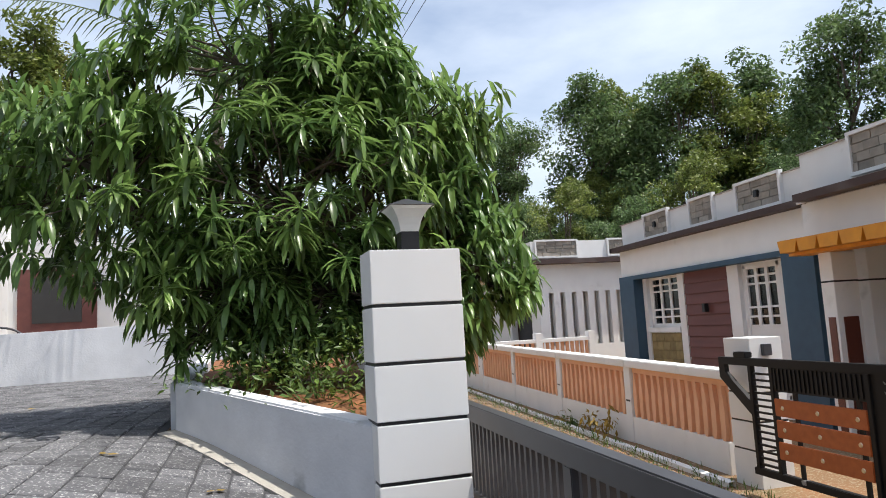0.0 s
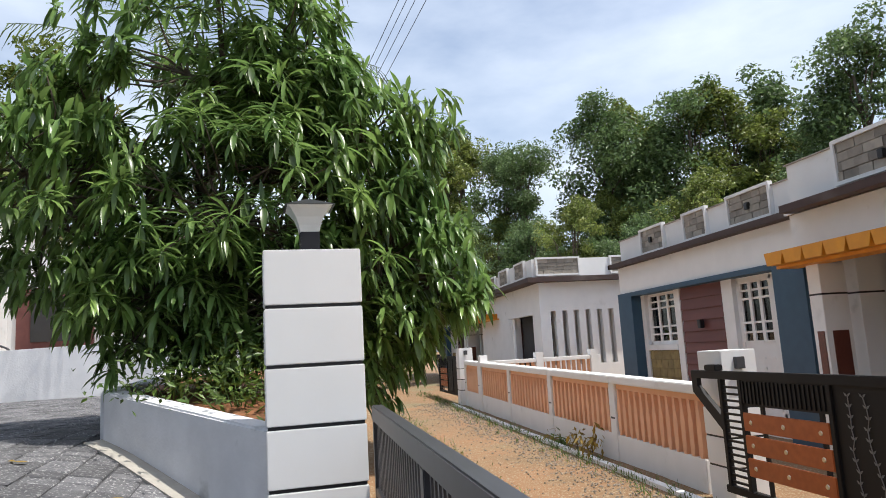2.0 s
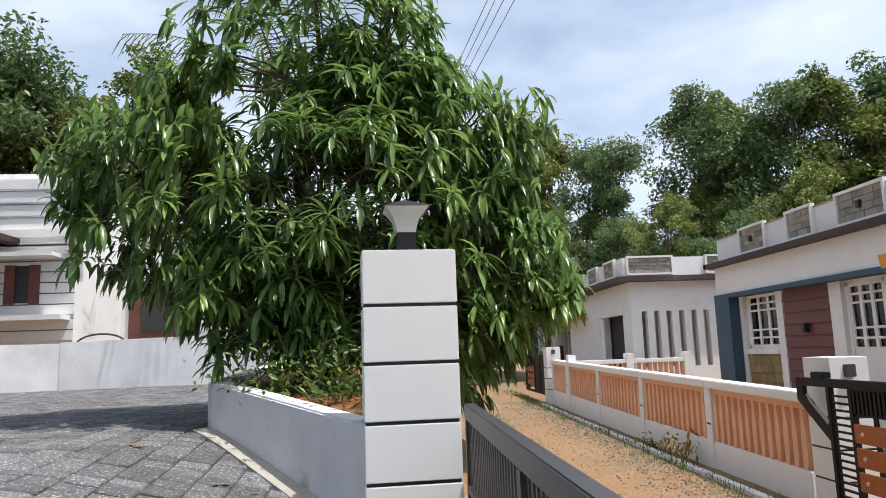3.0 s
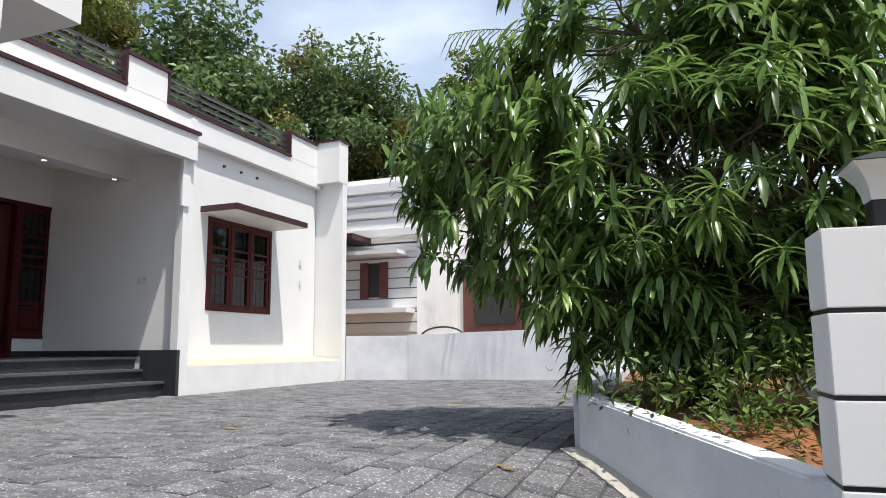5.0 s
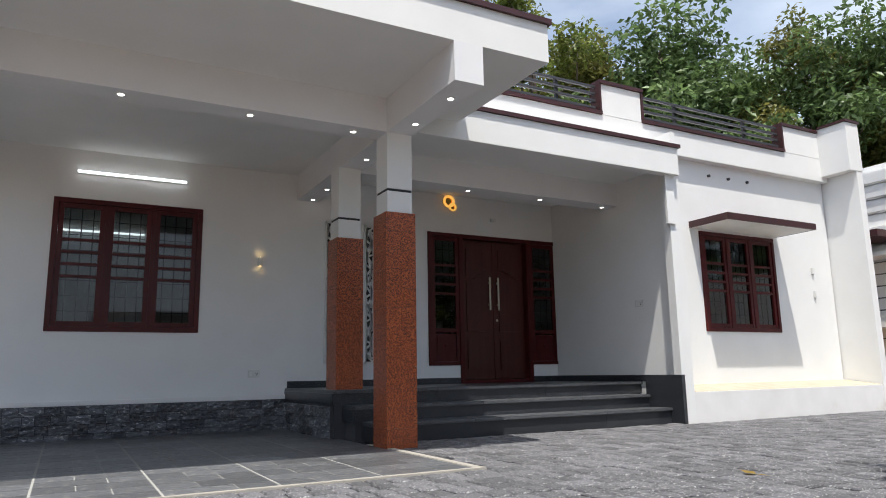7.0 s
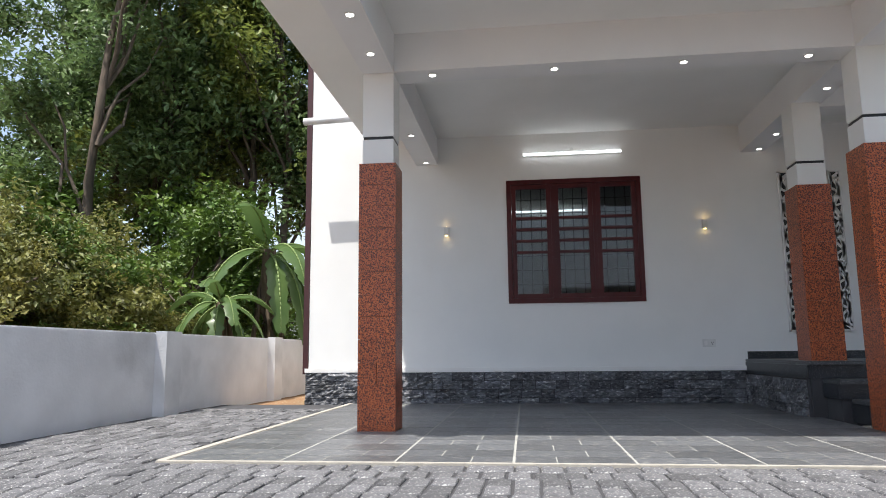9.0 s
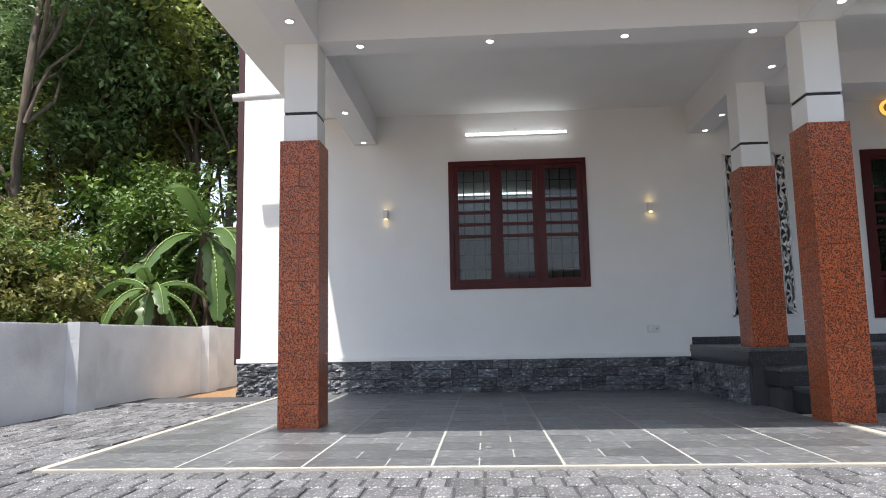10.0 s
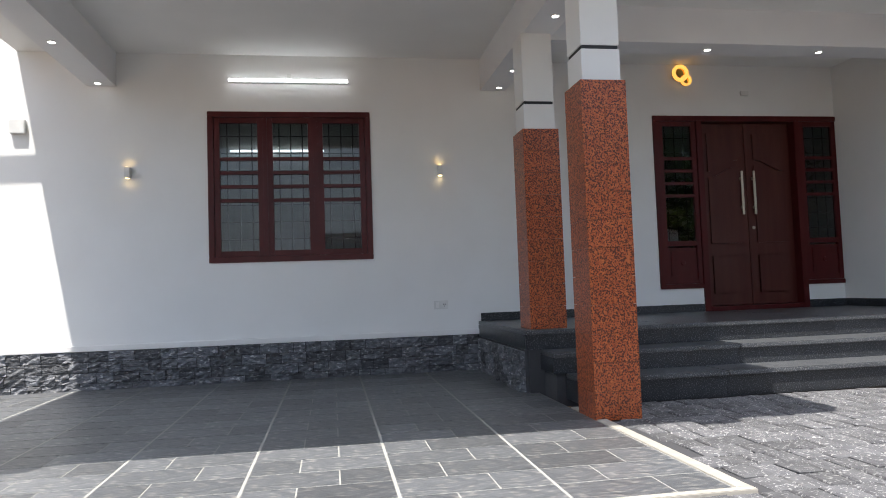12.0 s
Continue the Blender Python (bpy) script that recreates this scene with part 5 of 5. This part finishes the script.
        tube(st_, (q[0] * 0.2, q[1] * 0.2, -0.1), tuple(q), 0.005, 0.003, 5)
    part("stalk", st_, BUSH, sh)

# grass and weeds along the lane edges
gv_ = []
for k in range(2600):
    y = rs.uniform(5, 26)
    x = rs.choice((1.35 + abs(rs.normal(0, 0.5)), 4.45 - abs(rs.normal(0, 0.22)), 2.6 + rs.normal(0, 0.12)), p=(0.55, 0.33, 0.12))
    gv_.append((x, y, ground_z(x, y) - 0.06))
v, f = leaf_cloud(gv_, 0.10, rs, (1, 0.12), -1.1, 3)
gr = new("lane_grass", np_mesh("lane_grass", v, f, BUSH))
tagged(gr, "thin green and dry grass tufts along the lane", "grass", kind="stuff")
GRAVEL = mat("lane_gravel", (0.24, 0.21, 0.17), 0.9, vary=(0.16, 0.13, 0.10), scale=20, island=0.45)
n_ = 5200
py = rs.uniform(6.5, 22, n_)
px = np.where(rs.rand(n_) < 0.6, 4.3 - np.abs(rs.normal(0, 0.45, n_)), 2.2 + rs.normal(0, 0.35, n_))
pr_ = rs.uniform(0.008, 0.026, n_)[:, None, None]
octa = np.array(((1, 0, 0), (0, 1, 0), (-1, 0, 0), (0, -1, 0), (0, 0, 0.7), (0, 0, -0.6)), float)
at_ = np.array([(a, b, ground_z(a, b) - 0.062) for a, b in zip(px, py)])[:, None, :]
pv = (octa[None] * rs.uniform(0.6, 1.2, (n_, 6, 1)) * pr_ + at_).reshape(-1, 3)
tri = np.array([(0, 1, 4), (1, 2, 4), (2, 3, 4), (3, 0, 4), (1, 0, 5), (2, 1, 5), (3, 2, 5), (0, 3, 5)])
pf = (np.arange(n_)[:, None, None] * 6 + tri[None]).reshape(-1, 3)
tagged(new("lane_gravel", np_mesh("lane_gravel", pv, pf.tolist(), GRAVEL)), "loose grey-brown gravel scattered along the lane", "gravel", kind="stuff")
for y, s, m_ in ((11.7, 0.24, DRY), (12.4, 0.16, BUSH), (12.9, 0.16, DRY), (11.1, 0.30, DRY)):
    p = rs.normal(0, 1, (60, 3)) * (s * 0.3, s * 0.35, s * 0.5) + (0, 0, s * 0.9)
    v, f = leaf_cloud(p, 0.15, rs, (1, 0.3), 0.8)
    pl_ = thing("dry_plant", "wilting yellow-leaved plant against the fence foot", "plant", (4.5, y, -1.35), "wilting plants by the fence")
    lv = new("leaves", np_mesh("leaves", v, f, m_))
    lv.parent = pl_
    part("stem", tube(bmesh.new(), (0, 0, 0), (0.02, 0, s * 1.2), 0.012, 0.006, 6), BARK, pl_)


def tree_parts(seed, height, crown_r, blobs, leaves, size, trunk_r, bare=0.35):
    """Meshes of a forest tree: trunk with limbs, and a crown of leaf clumps with gaps between them."""
    r = np.random.RandomState(seed)
    bm = bmesh.new()
    top = Vector((r.normal(0, 0.4), r.normal(0, 0.4), height * 0.9))
    pts = limb(bm, (0, 0, -0.5), top, trunk_r, trunk_r * 0.25, 0.12, r, 8, 7)
    cs = []
    for k in range(blobs):
        f = bare + (1 - bare) * (k + 0.5) / blobs
        a = r.uniform(0, 2 * math.pi)
        rad = crown_r * (1 - 0.75 * max(0, (f - 0.55) / 0.45)) * r.uniform(0.35, 0.95)
        base = pts[min(int(f * 7), 6)]
        e = Vector((base.x + math.cos(a) * rad, base.y + math.sin(a) * rad, height * (f + r.uniform(-0.03, 0.08))))
        limb(bm, base - Vector((0, 0, height * 0.08)), e, trunk_r * 0.32, 0.02, 0.12, r, 5, 4)
        cs.append((e, crown_r * r.uniform(0.28, 0.46)))
    c = []
    per = leaves // blobs
    for e, rr in cs:
        d = r.normal(0, 1, (per, 3))
        d /= np.linalg.norm(d, axis=1, keepdims=True)
        sub = r.randint(0, 9, per)
        hubs = r.normal(0, 0.45, (9, 3))
        c.append(np.array(e) + (hubs[sub] + d * (r.uniform(0.2, 1.0, (per, 1)) ** 0.5) * 0.5) * rr * (1, 1, 0.75))
    v, f = leaf_cloud(np.concatenate(c), size, r, (1, 0.5), 0.35)
    return bm, v, f


def make_tree(name, label, seed, height, crown_r, blobs, leaves, size, trunk_r, leaf_mat, bare=0.35):
    bm, v, f = tree_parts(seed, height, crown_r, blobs, leaves, size, trunk_r, bare)
    ob = thing(name, label, "tree", (0, 0, 0), "trees around the plots")
    part("trunk", bm, BARK, ob, "", True)
    c = new("crown", np_mesh("crown", v, f, leaf_mat))
    c.parent = ob
    return ob


def plant_out(proto, places, seed):
    r = random.Random(seed)
    for i, (x, y, z, s) in enumerate(places):
        m = pose(x, y, z, 0, 0, r.uniform(0, 360)) @ Matrix.Diagonal((s, s, s * r.uniform(0.92, 1.08), 1))
        if i == 0:
            proto.matrix_basis = m
        else:
            t = copy_thing(proto, pose(0, 0, 0))
            t.matrix_basis = m


R = random.Random(21)
tall_a = make_tree("forest_tree", "tall dark green tree with layered leafy crown behind the houses", 1, 11, 3.2, 16, 17000, 0.21, 0.20, FOREST, 0.42)
tall_b = make_tree("forest_tree", "tall slender tree with light green leaf clusters behind the houses", 2, 12, 2.6, 15, 14000, 0.21, 0.16, FOREST_B, 0.45)
broad = make_tree("forest_tree", "broad dark green tree with dense rounded crown", 3, 9, 3.8, 18, 17000, 0.22, 0.22, FOREST, 0.22)
feather = make_tree("bamboo_clump", "feathery olive-green bamboo-like tree behind the roof", 4, 9.5, 2.6, 20, 16000, 0.19, 0.09, BAMBOO, 0.18)
open_tree = make_tree("forest_tree", "tall dark-stemmed tree with a high, open leafy crown", 7, 12.5, 2.9, 16, 14000, 0.19, 0.17, FOREST, 0.5)
open_light = make_tree("forest_tree", "tall pale green tree with layered sprays and bare stem", 8, 11.5, 2.7, 15, 13000, 0.19, 0.15, FOREST_B, 0.4)
bush = make_tree("bush", "thick green bush at the edge of the wood", 5, 2.6, 1.5, 12, 9000, 0.115, 0.05, BUSH, 0.12)
light_bush = make_tree("bush", "sunlit yellow-green shrub at the edge of the wood", 6, 2.2, 1.4, 14, 12000, 0.09, 0.05, BAMBOO, 0.1)


def ring(ox, oy, a0, a1, d0, d1, n, s0, s1, z):
    """Places spread over a sector round (ox, oy); angles in degrees to the right of the y axis."""
    out = []
    for k in range(n):
        a = radians(a0 + (a1 - a0) * (k + R.uniform(0.15, 0.85)) / n)
        d = R.uniform(d0, d1)
        out.append((ox + d * math.sin(a), oy + d * math.cos(a), z, R.uniform(s0, s1)))
    return out


# wood beyond the lane and behind the row of houses
def skyline(rows, height):
    """Places for trees of the given height: degrees to the right of the y axis, distance, height of the top."""
    return [(0.5 + d * math.sin(radians(a)), 1.1 + d * math.cos(radians(a)), -1.0, (top + 1.0) * 0.9 / height) for a, d, top in rows]


east_low = ring(0, 1, 18, 56, 26, 31, 12, 0.5, 0.6, -1.0) + ring(0, 1, 12, 52, 33, 37, 12, 0.6, 0.72, -1.0) + ring(0, 1, 2, 14, 36, 46, 6, 0.7, 0.85, -1.0)
dark_tops = skyline([(24.4, 36, 12.3), (31.3, 36, 13.1), (37.6, 38, 13.2), (43.6, 33, 12.2), (47.5, 34, 12.4)], 10.6)
light_tops = skyline([(27.8, 38, 12.6), (35.0, 36, 13.8), (13.2, 42, 13.6)], 11.4)
thin_tops = skyline([(16.2, 38, 11.2), (19.2, 36, 11.6), (10.5, 44, 15.5), (41.0, 40, 11.2)], 12.0)
# wood behind the house and south-west of it
north_west = ring(0, 2, -74, -40, 20, 25, 15, 1.0, 1.25, -0.2) + ring(0, 2, -41, -17, 20, 25, 13, 0.8, 0.96, -0.2)
west = ring(-0.8, 2.3, -126, -103, 18, 24, 10, 0.95, 1.2, -0.2) + ring(-0.8, 2.3, -145, -104, 28, 36, 7, 1.1, 1.4, -0.2)
behind = ring(0, 0, 100, 190, 18, 28, 6, 0.9, 1.1, -0.8)
plant_out(tall_a, dark_tops + east_low[0::3] + west[1::4], 1)
plant_out(tall_b, light_tops + east_low[1::3] + behind[0::2], 2)
plant_out(broad, east_low[2::3] + north_west[0::4] + behind[1::2], 3)
plant_out(open_tree, thin_tops + west[0::2], 6)
plant_out(open_light, west[3::4] + north_west[1::4], 7)
plant_out(feather, north_west[2::4] + north_west[3::4], 4)
plant_out(bush, [(-9.5 - i * 1.6 + R.uniform(-0.4, 0.4), -4.4 - (i % 3) * 0.9, -0.2, R.uniform(0.8, 1.2)) for i in range(8)] + [(-12.8, -3.4, -0.2, 1.25), (-15.5, -4.2, -0.2, 1.5), (2.2, 27, -1.2, 0.9), (1.6, 23.5, -1.2, 0.7), (2.6, 31, -1.2, 1.2), (-18, -7, -0.2, 1.7), (-16, -9, -0.2, 1.9), (-12.5, -9.5, -0.2, 1.7)], 5)
plant_out(light_bush, [(-8.2, -4.2, -0.2, 0.95), (-9.4, -4.9, -0.2, 1.15), (-10.8, -4.6, -0.2, 1.0), (-7.0, -4.6, -0.2, 1.0), (-10.4, -6.4, -0.2, 1.5), (-13.8, -6.0, -0.2, 1.45)], 8)


# banana plants behind the south wall
def banana(x, y, z, s, seed, label):
    r = np.random.RandomState(seed)
    ob = thing("banana_plant", label, "banana plant", (x, y, z), "banana plants by the boundary wall")
    bm = bmesh.new()
    limb(bm, (0, 0, -0.1), (0.05, 0, 1.5 * s), 0.13 * s, 0.07 * s, 0.02, r, 10)
    part("stem", bm, BANANA_DRY, ob, "fibrous brown stem", True)
    for k in range(13):
        a = k * 2.4 + r.uniform(-0.3, 0.3)
        el = 1.0 - 0.11 * k + r.uniform(-0.12, 0.12)
        L = r.uniform(0.9, 1.15) * s
        W = 0.135 * s
        p = Vector((0.05, 0, 1.45 * s))
        d = Vector((math.cos(a) * math.cos(el), math.sin(a) * math.cos(el), math.sin(el)))
        side = Vector((-math.sin(a), math.cos(a), 0))
        n = 22
        v, f = [], []
        for j in range(n + 1):
            t = j / n
            w = 0.015 * s if t < 0.14 else W * min(1, (t - 0.1) * 5) * math.sqrt(max(0.0, 1 - ((t - 0.5) / 0.52) ** 2) + 0.02)
            tear = 1 - 0.5 * r.rand() * (t > 0.3)
            sag = -0.35 * w
            v += [p - side * w * tear + Vector((0, 0, sag)), p, p + side * w * (1 - 0.5 * r.rand() * (t > 0.3)) + Vector((0, 0, sag))]
            d = (d + Vector((0, 0, -0.085 - 0.006 * k))).normalized()
            p = p + d * (L / n)
        for j in range(n):
            b = j * 3
            f += [(b, b + 1, b + 4, b + 3), (b + 1, b + 2, b + 5, b + 4)]
        lf = new("leaf", np_mesh("leaf", np.array([tuple(q) for q in v]), f, BANANA, True))
        lf.parent = ob
        rib = bmesh.new()
        for j in range(n):
            tube(rib, v[j * 3 + 1] + Vector((0, 0, 0.006)), v[j * 3 + 4] + Vector((0, 0, 0.006)), 0.014 * s * (1 - j / n) + 0.003, seg=5)
        part("midrib", rib, RIB_GREEN, lf, "pale green midrib", True)
    for k in range(6):
        a = k * 1.05 + 0.4
        bm = bmesh.new()
        limb(bm, (0.1 * math.cos(a), 0.1 * math.sin(a), 1.3 * s), (0.3 * math.cos(a), 0.3 * math.sin(a), r.uniform(0.3, 0.6) * s), 0.02, 0.05, 0.04, r, 5, 4)
        part("dry_leaf", bm, BANANA_DRY, ob, "hanging dry brown leaf")
    return ob


banana(-12.6, -2.15, -0.2, 1.75, 4, "banana plant with broad arching green leaves behind the wall")
banana(-10.9, -2.25, -0.2, 1.05, 9, "smaller banana plant with upright green leaves behind the wall")


# coconut palm behind the mango tree
def palm(x, y, z, h):
    r = np.random.RandomState(2)
    ob = thing("coconut_palm", "coconut palm with long feathery fronds rising behind the mango tree", "palm", (x, y, z))
    bm = bmesh.new()
    limb(bm, (0, 0, -0.2), (0.1, 0.1, h), 0.16, 0.11, 0.04, r, 10)
    part("trunk", bm, BARK, ob, "ringed grey trunk", True)
    for k in range(15):
        a = k * 2.399 + r.uniform(-0.2, 0.2)
        el = r.uniform(0.45, 1.3)
        L = r.uniform(3.6, 4.5)
        p = Vector((0.1, 0.1, h))
        d = Vector((math.cos(a) * math.cos(el), math.sin(a) * math.cos(el), math.sin(el)))
        rib = bmesh.new()
        v, f = [], []
        n = 34
        side = Vector((-math.sin(a), math.cos(a), 0))
        for j in range(n):
            t = j / n
            q = p + d * (L / n)
            tube(rib, p, q, 0.022 * (1 - t) + 0.005, 0.022 * (1 - t) + 0.004, 5)
            if t > 0.1:
                for s in (-1, 1):
                    w = (0.75 - 0.45 * abs(t - 0.45)) * r.uniform(0.85, 1.1)
                    e = (side * s * 0.9 + d * 0.55 + Vector((0, 0, -0.45 + r.uniform(-0.15, 0.1)))).normalized()
                    m0 = p + e * w * 0.5 + Vector((0, 0, 0.03))
                    i0 = len(v)
                    v += [p - d * 0.012, p + d * 0.012, m0 + d * 0.016, p + e * w + Vector((0, 0, -0.12)), m0 - d * 0.016]
                    f += [(i0, i0 + 1, i0 + 2, i0 + 4), (i0 + 4, i0 + 2, i0 + 3)]
            p = q
            d = (d + Vector((0, 0, -0.034))).normalized()
        fr = new("frond", np_mesh("frond", np.array([tuple(q) for q in v]), f, PALM))
        fr.parent = ob
        part("rib", rib, PALM, fr, "", True)
    return ob


palm(-1.5, 15.4, 0.0, 5.6)

# overhead cables and pole far along the lane
for k, (dx, dz) in enumerate(((0, 0), (0.2, 0.06), (0.36, -0.05), (-0.25, -0.2))):
    ob = thing("overhead_cable", "thin dark overhead power cable", "cable", (0, 0, 0), "power cables over the lane")
    cu = bpy.data.curves.new("wire", "CURVE")
    cu.dimensions, cu.bevel_depth = "3D", 0.007
    sp = cu.splines.new("POLY")
    sp.points.add(12)
    for i in range(13):
        t = i / 12
        sp.points[i].co = (3.45 + dx - 3.4 * t, 8 + 22 * t, 8.0 + dz - 1.6 * t - 1.2 * t * (1 - t), 1)
    cu.materials.append(BLACK)
    w = new("wire", cu)
    w.parent = ob


# ---- car porch floor: slate tiles in six columns ----
FY0, FY1, FX0, FX1, FTOP = 0.25, 4.96, WX + 0.03, -4.71, -0.022
fl = thing("car_porch_floor", "grey slate-look tiled car porch floor with pale grout", "floor", (0, 0, 0), kind="structure")
part("bed", boxes((FX0, FX1, FY0, FY1, -0.12, FTOP - 0.0012)), GROUT, fl, "pale grout")
part("edge_strip", boxes((FX1, FX1 + 0.045, FY0 - 0.045, FY1 + 0.07, -0.12, FTOP + 0.006), (FX0, FX1, FY0 - 0.06, FY0, -0.12, FTOP + 0.005), (-6.7, FX1, FY1, FY1 + 0.07, -0.12, FTOP + 0.005), bevel=0.003), EDGING, fl, "cream cement edging strip")
COLW = 0.672
rt = random.Random(9)
col_edges = [FY0] + [0.92 + i * COLW for i in range(6)] + [FY1]
cache = {}


def tile_mesh(w, d):
    key = (round(w, 3), round(d, 3))
    if key not in cache:
        cache[key] = mesh_of("tile", boxes((-d / 2, d / 2, -w / 2, w / 2, -0.012, 0.0)), TILE)
    return cache[key]


ROW = 0.26
for ci, (a, b) in enumerate(zip(col_edges, col_edges[1:])):
    xx = FX1
    r_i = 0
    while xx > FX0 + 0.03:
        lo = max(xx - ROW, FX0)
        w = b - a
        if w > 0.5:
            cut = a + w * (0.36 if (r_i + ci) % 2 else 0.64)
            spans = [(a, cut), (cut, b)]
        else:
            spans = [(a, b)]
        for p, q in spans:
            g0 = 0.008 if p == a else 0.0035
            g1 = 0.008 if q == b else 0.0035
            t = new("tile", tile_mesh(q - p - g0 - g1, xx - lo - 0.008))
            t.parent = fl
            t.location = ((xx + lo) / 2, (p + g0 + q - g1) / 2, FTOP + rt.uniform(-0.0003, 0.0003))
        xx = lo
        r_i += 1

# ---- cobble paving of the yard ----
paving = thing("paving", "grey rough cobble paving of the yard and drive", "paving", (0, 0, 0), kind="structure")
rp = random.Random(4)
SX, SY = 0.19, 0.262
PV, PF_, vi = [], [], 0
CORNERS = ((-1, -1), (1, -1), (1, 1), (-1, 1))


def cobble_mesh(wide):
    bm = bmesh.new()
    hx, hy = SX / 2 - 0.0058, (SY if wide else SY / 2) / 2 - 0.0058
    bot = [bm.verts.new((sx * hx, sy * hy, -0.05)) for sx, sy in CORNERS]
    mid = [bm.verts.new((sx * hx + rp.uniform(-0.004, 0.003), sy * hy + rp.uniform(-0.004, 0.003), -0.007)) for sx, sy in CORNERS]
    topv = [bm.verts.new((sx * (hx - 0.008), sy * (hy - 0.008), rp.uniform(-0.002, 0.002))) for sx, sy in CORNERS]
    for lo, hi in ((bot, mid), (mid, topv)):
        for q in range(4):
            bm.faces.new((lo[q], lo[(q + 1) % 4], hi[(q + 1) % 4], hi[q]))
    bm.faces.new(topv)
    return mesh_of("cobble", bm, PAVER)


wide_mesh, half_mesh = [cobble_mesh(True) for k in range(4)], [cobble_mesh(False) for k in range(4)]


def paved(x, y):
    if x < WX + 0.1 or x > 1.0 or y < -1.38 or y > 14.6:
        return False
    if x < FX1 + 0.1 and FY0 - 0.12 < y < FY1 + 0.13 and (y < 4.9 or x > -6.8):
        return False
    if x < -6.72 and 4.8 < y:
        return False
    if x < FX + 0.1 and y > 9:
        return False
    if y > 13.4 + (x + 6.6) * 0.2 + 0.15:
        return False
    px, py = 0.33, 4.76
    side = (PC[0] - px) * (y - py) - (PC[1] - py) * (x - px)
    if side < 0.32 and y > 4.5 and y < PC[1] + 0.1:
        return False
    if y >= PC[1] + 0.1 and x > PC[0] - 0.2 - (y - 6.45) * 0.045:
        return False
    if x > 0.1 and y > 4.3:
        return False
    return True


nrow, made = 0, 0
x = FX1 + 0.045 + SX / 2 - 20 * SX
while x < 1.0:
    y = -1.4 + rp.uniform(0, 0.13)
    left = 0
    while y < 14.6:
        wide = left == 0 and rp.random() < (0.3 if nrow % 3 == 0 else 0.1)
        left = 0 if wide else (left + 1) % 2
        step = SY if wide else SY / 2
        yc = y + step / 2
        if paved(x, yc):
            z = ground_z(x, yc) + rp.uniform(-0.004, 0.003)
            tx, ty = rp.uniform(-0.012, 0.012), rp.uniform(-0.012, 0.012)
            if -4.75 < x < -3.2 and 0.3 < yc < 6.6 and made < 300:
                c = new("cobble", (wide_mesh if wide else half_mesh)[rp.randrange(4)])
                c.parent = paving
                e = 0.05
                sx = (ground_z(x + e, yc) - ground_z(x - e, yc)) / (2 * e)
                sy = (ground_z(x, yc + e) - ground_z(x, yc - e)) / (2 * e)
                c.location = (x, yc, z)
                c.rotation_euler = (sy + tx * 0.6, -sx + ty * 0.6, 0)
                made += 1
            else:
                hx, hy = SX / 2 - 0.0058, step / 2 - 0.0058
                for ins, dz in ((0, -0.05), (0, -0.007), (0.008, 0)):
                    for sx, sy in CORNERS:
                        qx, qy = x + sx * (hx - ins) + rp.uniform(-0.002, 0.002), yc + sy * (hy - ins) + rp.uniform(-0.002, 0.002)
                        PV.append((qx, qy, ground_z(qx, qy) + (z - ground_z(x, yc)) + dz + (tx * sx + ty * sy) * 0.12 + rp.uniform(-0.002, 0.002)))
                for lo, hi in ((0, 4), (4, 8)):
                    for q in range(4):
                        PF_.append((vi + lo + q, vi + lo + (q + 1) % 4, vi + hi + (q + 1) % 4, vi + hi + q))
                PF_.append((vi + 8, vi + 9, vi + 10, vi + 11))
                vi += 12
        y += step
    x += SX
    nrow += 1
rest_ = new("cobble_field", np_mesh("cobble_field", np.array(PV), PF_, PAVER_REST))
rest_.parent = paving
tagged(rest_, kind="stuff")
# dark sand bed seen in the joints
bm = bmesh.new()
xs, ys = np.arange(WX, 1.05, 0.2), np.arange(-1.42, 15.0, 0.2)
g = {(i, j): bm.verts.new((xx, yy, ground_z(xx, yy) - 0.012)) for i, xx in enumerate(xs) for j, yy in enumerate(ys) if yy < 13.5 + (xx + 6.6) * 0.2 + 0.4 and not (xx > -0.9 and yy > 4.4 and (PC[0] - 0.33) * (yy - 4.76) - (PC[1] - 4.76) * (xx - 0.33) < 0) and not (xx < FX and yy > 5)}
for (i, j) in list(g):
    ks = [(i, j), (i + 1, j), (i + 1, j + 1), (i, j + 1)]
    if all(q in g for q in ks):
        bm.faces.new([g[q] for q in ks])
part("sand_bed", bm, MORTAR, paving, "dark sand in the joints")
for x_, y_ in ((-2.6, 8.6), (-3.4, 6.2), (-1.2, 5.6), (-0.55, 5.1)):
    v, f = leaf_cloud(np.zeros((2, 3)), 0.12, np.random.RandomState(int(y_ * 10)), (1, 0.5), 0.0)
    lf = new("fallen_leaf", np_mesh("fallen_leaf", v * (1, 1, 0.15) + (0, 0, 0.012), f, DRY))
    lf.location = (x_, y_, ground_z(x_, y_))
    tagged(lf, "dry yellow fallen leaf lying on the paving", "leaf", "fallen leaves")
